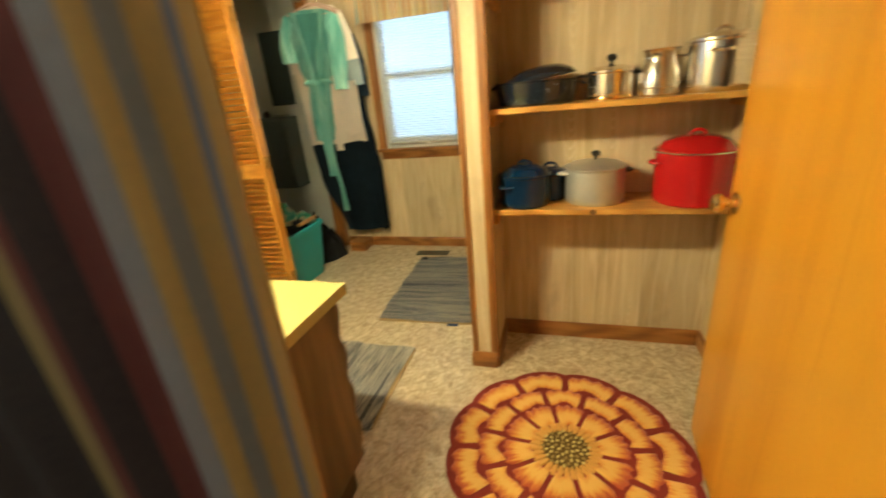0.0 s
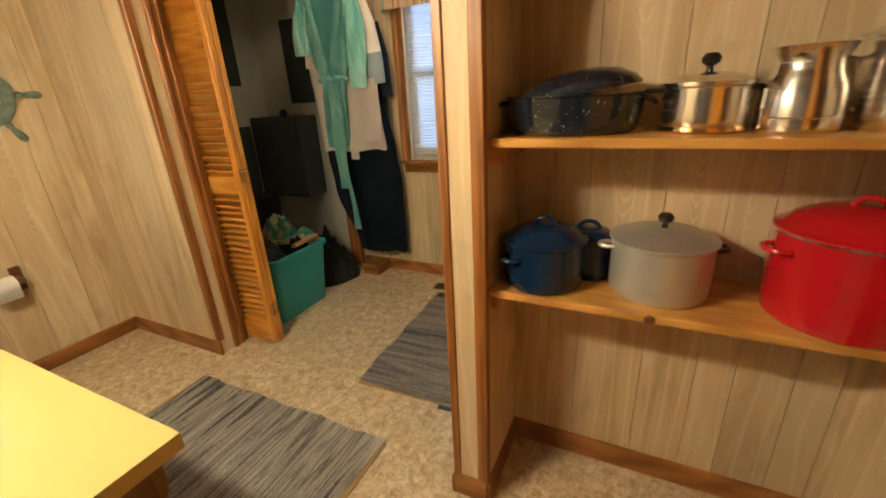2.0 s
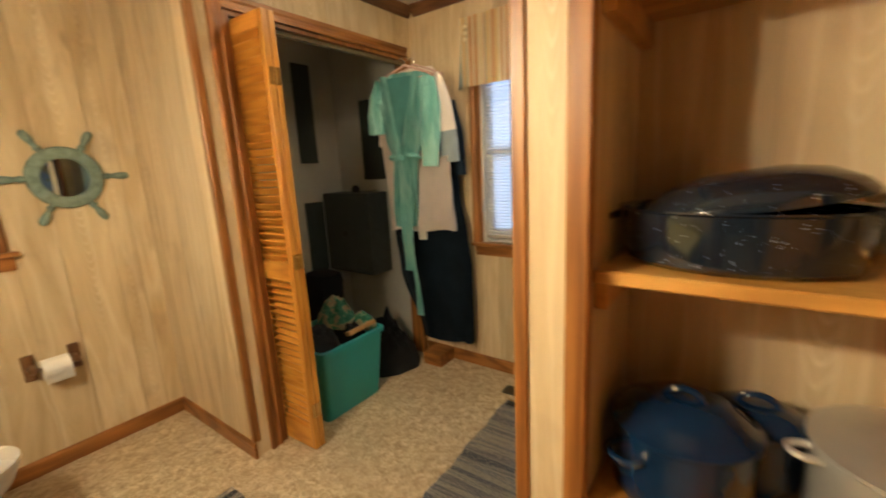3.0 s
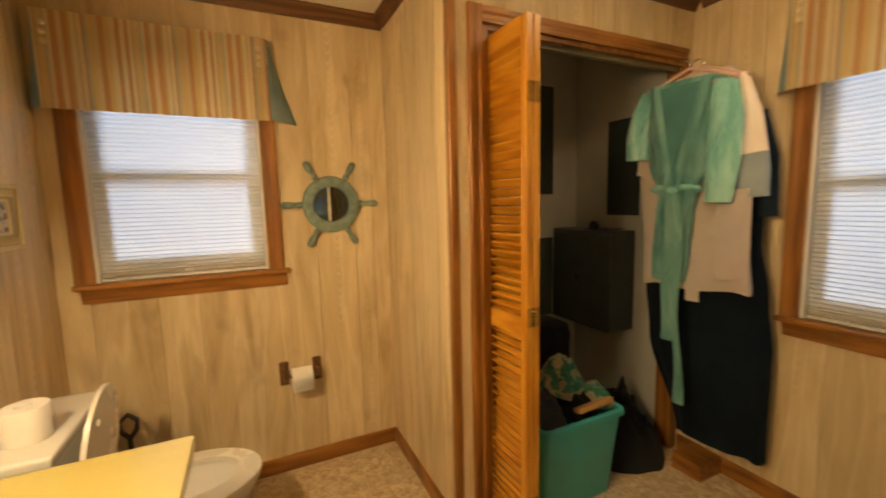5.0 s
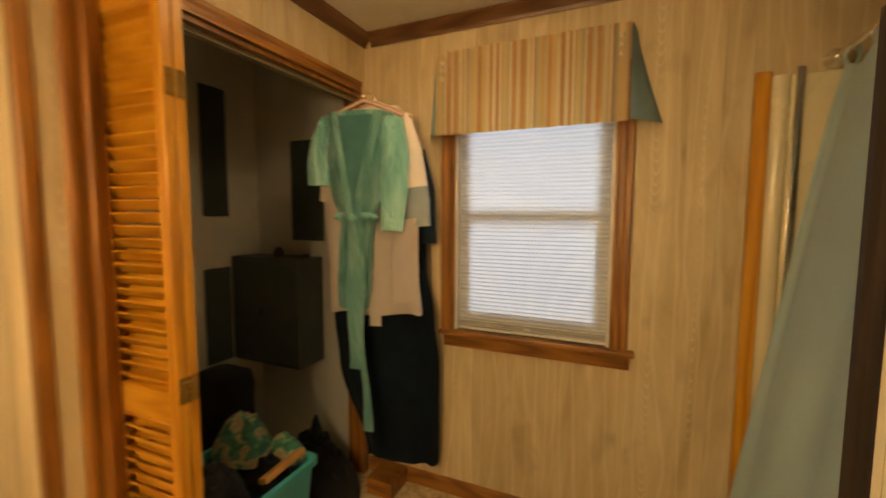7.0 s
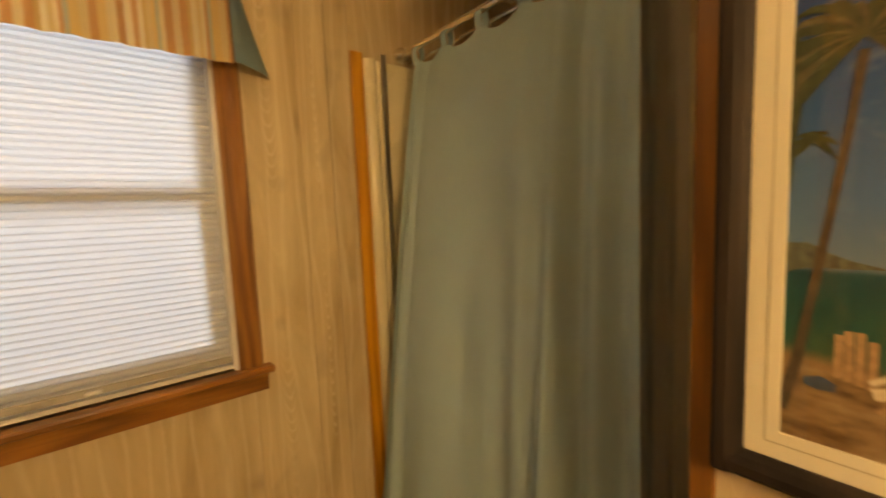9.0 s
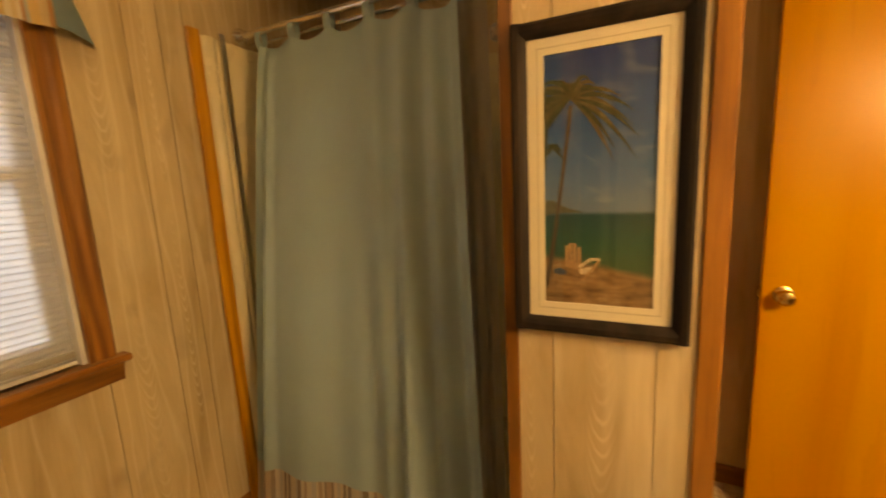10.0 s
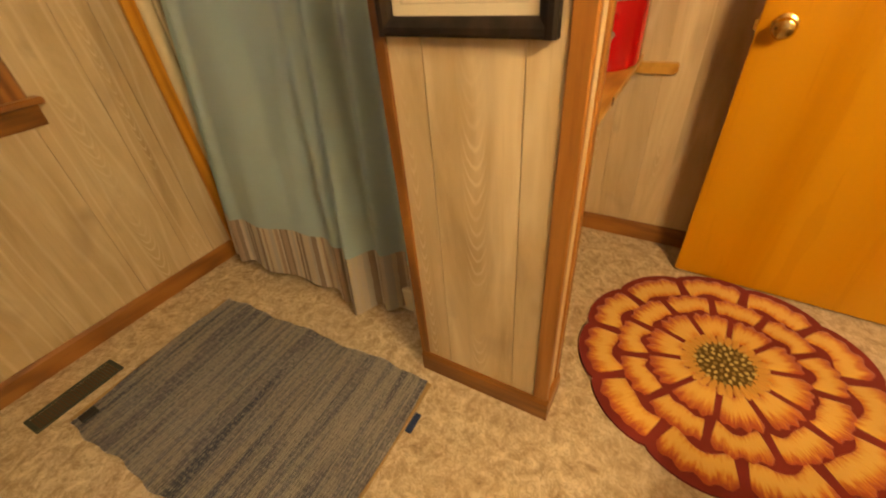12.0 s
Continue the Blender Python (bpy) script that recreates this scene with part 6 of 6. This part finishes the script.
heap("black_bag", (-1.66, 5.25, 0.0), 0.215, 0.23, 0.37, BLACK_CL, "black cloth bag slumped on the closet floor", 11.0, category="bag", n=44)
duffel = thing("black_boot_bag", (-2.0, 5.02, 0), "tall black bag with a rounded top behind the bin", "bag")
part("body", loft(B(), [rrect(0.12, 0.09, 0.05, 0.0), rrect(0.13, 0.10, 0.05, 0.2), rrect(0.12, 0.09, 0.05, 0.55), rrect(0.13, 0.095, 0.06, 0.62), rrect(0.12, 0.085, 0.06, 0.68), rrect(0.06, 0.045, 0.03, 0.70)]), BLACK_CL, duffel, smooth=True)

# ---- garments by the closet ----
SATIN, nt, bsdf = mat_base("teal_satin", 0.27)
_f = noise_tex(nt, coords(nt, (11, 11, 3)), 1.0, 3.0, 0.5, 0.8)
# satin shine and fold shade painted in: pale on raised streaks, dark between
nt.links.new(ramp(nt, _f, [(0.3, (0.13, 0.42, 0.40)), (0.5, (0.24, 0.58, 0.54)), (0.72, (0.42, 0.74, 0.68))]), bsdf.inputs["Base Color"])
bsdf.inputs["Sheen Weight"].default_value = 0.25
_cr = noise_tex(nt, coords(nt, (26, 26, 9)), 1.0, 3.0, 0.55, 1.5)
bump(nt, bsdf, math_node(nt, 'ADD', _f, math_node(nt, 'MULTIPLY', _cr, 0.5)), 0.7, 0.05)
SATIN_IN = cloth("teal_satin_lining", (0.12, 0.36, 0.35), 0.5)
WHITE_C = cloth("pale_pink_cotton", (0.88, 0.79, 0.72), 0.85, 0.05, 0.1, 900.0, 8.0)
BLUE_C = cloth("dusty_blue_cuff", (0.30, 0.36, 0.40), 0.85)
BLACK_D = cloth("navy_black_dress_cloth", (0.010, 0.019, 0.032), 0.85, 0.25)
HANGER = plain("pale_pink_hanger_plastic", (0.62, 0.42, 0.36), 0.35)


def lerp_rows(rows, z):
    for (z0, *a), (z1, *b) in zip(rows, rows[1:]):
        if z0 >= z >= z1:
            t = (z0 - z) / (z0 - z1)
            t = t * t * (3 - 2 * t)
            return [p + (q - p) * t for p, q in zip(a, b)]
    return list(rows[-1][1:])


def drape(rows, folds, amp, seed, n=72, nz=46):
    """A hanging hollow of cloth: rows of height, centre x, half width, half depth; folds deepen downwards."""
    rng = random.Random(seed)
    ph = [rng.uniform(0, 6.28) for _ in range(3)]
    zt, zb = rows[0][0], rows[-1][0]

    def f(u, v):
        z = zt + (zb - zt) * v
        xc, w, d = lerp_rows(rows, z)
        a = 2 * math.pi * u
        k = amp * (0.25 + 0.75 * v)
        wav = k * (math.sin(folds * a + ph[0] + 0.6 * math.sin(3 * v + ph[2])) + 0.5 * math.sin((folds * 1.7 // 1) * a + ph[1]))
        cs, sn = math.cos(a), math.sin(a)
        return (xc + w * math.copysign(abs(cs) ** 0.85, cs) * (1 + 0.2 * wav / max(d, 0.01) * 0.1), d * math.copysign(abs(sn) ** 0.8, sn) + wav * abs(sn), z + 0.006 * math.sin(5 * a + ph[0]) * v)
    return sheet(B(), f, n, nz, 0.002)


def sleeve(bm, pts, radii, flat=0.55, seg=18):
    s = len(bm.verts)
    tube(bm, pts, radii, seg)
    bm.verts.ensure_lookup_table()
    y0 = pts[0][1]
    for v in bm.verts[s:]:
        v.co.y = y0 + (v.co.y - y0) * flat + 0.005 * math.sin(v.co.z * 46 + v.co.x * 25)
    return bm


def hanger(x, y, z, w=0.19):
    t = thing("clothes_hanger", (x, y, z), "pale plastic clothes hanger on the closet head", "hanger", "hangers", rz=12)
    part("hook", tube(B(), [(0.0, 0, 0.0), (0.0, 0, 0.018), (-0.010, 0, 0.036), (-0.028, 0, 0.040), (-0.042, 0, 0.030)], 0.0035, 8), STEEL, t, smooth=True)
    part("shoulder_bar", tube(B(), [(-w, 0, -0.075), (-w * 0.5, 0, -0.035), (0, 0, 0.0), (w * 0.5, 0, -0.035), (w, 0, -0.075)], 0.007, 8), HANGER, t, smooth=True)
    part("bar", tube(B(), [(-w, 0, -0.078), (w, 0, -0.078)], 0.006, 8), HANGER, t, smooth=True)
    return t


hanger(-1.37, 5.285, 1.955)
hanger(-1.35, 5.352, 1.965, 0.18)
hanger(-1.37, 5.42, 1.90, 0.19)



def hung(name, y, turn, flat, label, category):
    """A garment on its hanger, turned about its hook and flattened along its depth."""
    x, a = -1.38, radians(turn)
    t = thing(name, (x - x * math.cos(a) - 0.02, y - x * math.sin(a), 0), label, category, rz=turn)
    t.scale = (1, flat, 1)
    return t


dress = hung("black_dress", 5.42, 9, 0.65, "long black dress hanging beside the closet", "dress")
part("body", drape([(1.80, -1.38, 0.06, 0.02), (1.74, -1.36, 0.20, 0.03), (1.62, -1.36, 0.235, 0.045), (1.2, -1.36, 0.25, 0.055), (0.93, -1.34, 0.27, 0.06), (0.7, -1.315, 0.27, 0.065), (0.20, -1.235, 0.19, 0.07)], 7, 0.014, 1), BLACK_D, dress, smooth=True)
part("sleeve", sleeve(B(), [(-1.17, 0, 1.74), (-1.125, 0, 1.55), (-1.11, 0, 1.3)], [0.05, 0.055, 0.05]), BLACK_D, dress, smooth=True)

shirt = hung("white_shirt", 5.345, 13, 0.7, "pale pink cotton nightshirt hanging on a hanger", "shirt")
part("body", drape([(1.945, -1.31, 0.09, 0.015), (1.91, -1.36, 0.17, 0.025), (1.80, -1.375, 0.20, 0.035), (1.50, -1.37, 0.225, 0.045), (1.15, -1.345, 0.225, 0.05), (0.965, -1.335, 0.232, 0.055)], 5, 0.012, 2), WHITE_C, shirt, smooth=True)
part("sleeve", sleeve(B(), [(-1.215, -0.01, 1.89), (-1.165, -0.02, 1.72), (-1.135, -0.03, 1.56)], [0.055, 0.065, 0.062]), WHITE_C, shirt, smooth=True)
part("cuff", sleeve(B(), [(-1.135, -0.03, 1.562), (-1.125, -0.032, 1.50), (-1.118, -0.034, 1.385)], [0.0635, 0.064, 0.060]), BLUE_C, shirt, "dusty blue cuff", True)
part("sleeve", sleeve(B(), [(-1.52, 0.0, 1.88), (-1.56, 0.0, 1.70), (-1.575, 0.0, 1.50)], [0.04, 0.045, 0.042]), WHITE_C, shirt, smooth=True)
part("pocket_flap", sheet(B(), lambda u, v: (-1.235 + 0.125 * u, -0.066 - 0.006 * math.sin(3 * u), 1.02 + 0.39 * v + 0.015 * u), 12, 10, 0.002), WHITE_C, shirt, "folded front panel", True)
part("hem_tab", sheet(B(), lambda u, v: (-1.355 + 0.06 * u, -0.05, 0.905 + 0.08 * v), 6, 6, 0.002), WHITE_C, shirt, smooth=True)

robe = hung("satin_robe", 5.285, 12, 0.6, "teal satin short robe with a tied belt on a hanger", "robe")
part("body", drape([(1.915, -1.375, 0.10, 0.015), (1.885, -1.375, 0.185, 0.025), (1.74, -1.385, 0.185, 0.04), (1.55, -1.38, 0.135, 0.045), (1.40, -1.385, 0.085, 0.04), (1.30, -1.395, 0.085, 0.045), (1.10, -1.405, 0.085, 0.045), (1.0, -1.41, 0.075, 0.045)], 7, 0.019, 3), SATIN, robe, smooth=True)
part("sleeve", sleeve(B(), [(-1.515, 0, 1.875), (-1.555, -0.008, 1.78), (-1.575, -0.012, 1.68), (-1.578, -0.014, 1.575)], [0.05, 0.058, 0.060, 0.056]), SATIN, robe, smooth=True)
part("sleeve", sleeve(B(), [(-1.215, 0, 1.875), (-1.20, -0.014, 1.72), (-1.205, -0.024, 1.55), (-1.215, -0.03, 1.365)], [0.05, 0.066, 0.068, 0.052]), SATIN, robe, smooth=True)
part("lining", sheet(B(), lambda u, v: (-1.375 + (u - 0.5) * 0.21 * (0.06 + 0.94 * v) - 0.02 * (1 - v), -0.066 - 0.004 * math.sin(9 * u), 1.43 + 0.455 * v), 12, 16, 0.002), SATIN_IN, robe, "darker satin inside the open front", True)
for s in (-1, 1):
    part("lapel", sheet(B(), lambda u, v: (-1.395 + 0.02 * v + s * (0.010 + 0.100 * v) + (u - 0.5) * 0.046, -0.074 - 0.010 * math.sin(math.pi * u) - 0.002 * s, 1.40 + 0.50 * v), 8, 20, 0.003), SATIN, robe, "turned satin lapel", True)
belt = B()
tube(belt, [(-1.392 + 0.098 * math.cos(a), 0.066 * math.sin(a), 1.425 - 0.012 * math.sin(a)) for a in (2 * math.pi * k / 28 for k in range(28))], 0.014, 8, True)
b_ob = part("belt", belt, SATIN, robe, "tied satin belt", True)
part("knot", lathe(B(), [(0, -0.022), (0.017, -0.014), (0.022, 0), (0.017, 0.014), (0, 0.022)], 14, (-1.390, -0.082, 1.420)), SATIN, b_ob, smooth=True)
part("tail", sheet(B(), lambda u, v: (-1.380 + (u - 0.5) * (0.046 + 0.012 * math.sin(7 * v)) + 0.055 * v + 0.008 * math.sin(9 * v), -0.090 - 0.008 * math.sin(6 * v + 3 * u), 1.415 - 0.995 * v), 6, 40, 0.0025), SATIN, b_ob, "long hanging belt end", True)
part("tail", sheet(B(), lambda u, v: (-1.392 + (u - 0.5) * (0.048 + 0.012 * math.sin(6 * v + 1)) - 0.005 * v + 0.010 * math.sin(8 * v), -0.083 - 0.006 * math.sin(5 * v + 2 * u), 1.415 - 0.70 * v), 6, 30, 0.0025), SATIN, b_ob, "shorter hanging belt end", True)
part("collar_label", box(B(), -1.395, -1.355, -0.057, -0.055, 1.865, 1.88), plain("rose_label", (0.45, 0.20, 0.17), 0.7), robe, "small rose label")

# ---- hallway curtain by the door ----
HALLC, nt, bsdf = mat_base("striped_hall_curtain", 0.9)
_t = nt.nodes.new("ShaderNodeTexCoord")
_s = nt.nodes.new("ShaderNodeSeparateXYZ")
nt.links.new(_t.outputs["UV"], _s.inputs[0])
_r = nt.nodes.new("ShaderNodeValToRGB")
_stops = [(0.0, (0.42, 0.26, 0.07)), (0.06, (0.17, 0.17, 0.21)), (0.09, (0.42, 0.27, 0.08)), (0.16, (0.24, 0.22, 0.20)), (0.21, (0.44, 0.28, 0.08)), (0.28, (0.24, 0.23, 0.25)), (0.44, (0.13, 0.022, 0.022)), (0.54, (0.025, 0.014, 0.018)), (0.66, (0.12, 0.02, 0.02)), (0.76, (0.28, 0.20, 0.08)), (0.88, (0.02, 0.015, 0.02))]
_e = _r.color_ramp.elements
while len(_e) < len(_stops):
    _e.new(0.5)
for e, (p, c) in zip(_e, _stops):
    e.position, e.color = p * 0.62, (*c, 1)
_r.color_ramp.interpolation = 'CONSTANT'
nt.links.new(_s.outputs[0], _r.inputs[0])
nt.links.new(mix(nt, math_node(nt, 'MULTIPLY', noise_tex(nt, coords(nt), 90.0, 3.0), 0.25), _r.outputs[0], (0.12, 0.08, 0.06)), bsdf.inputs["Base Color"])
hall_curtain = thing("hall_curtain", (0, 0, 0), "striped maroon, grey and gold curtain beside the doorway", "curtain")
part("panel", sheet(B(), lambda u, v: (0.128 - 0.68 * u + 0.004 * math.sin(8 * u), 2.562 - 0.03 * u + 0.010 * math.sin(26 * u + 0.6 * v), 0.02 + 2.06 * v), 60, 20, 0.003), HALLC, hall_curtain, smooth=True)
part("curtain_pole", tube(B(), [(-0.45, 2.56, 2.09), (0.14, 2.56, 2.09)], 0.012, 12), DARK_WOOD, hall_curtain, smooth=True)
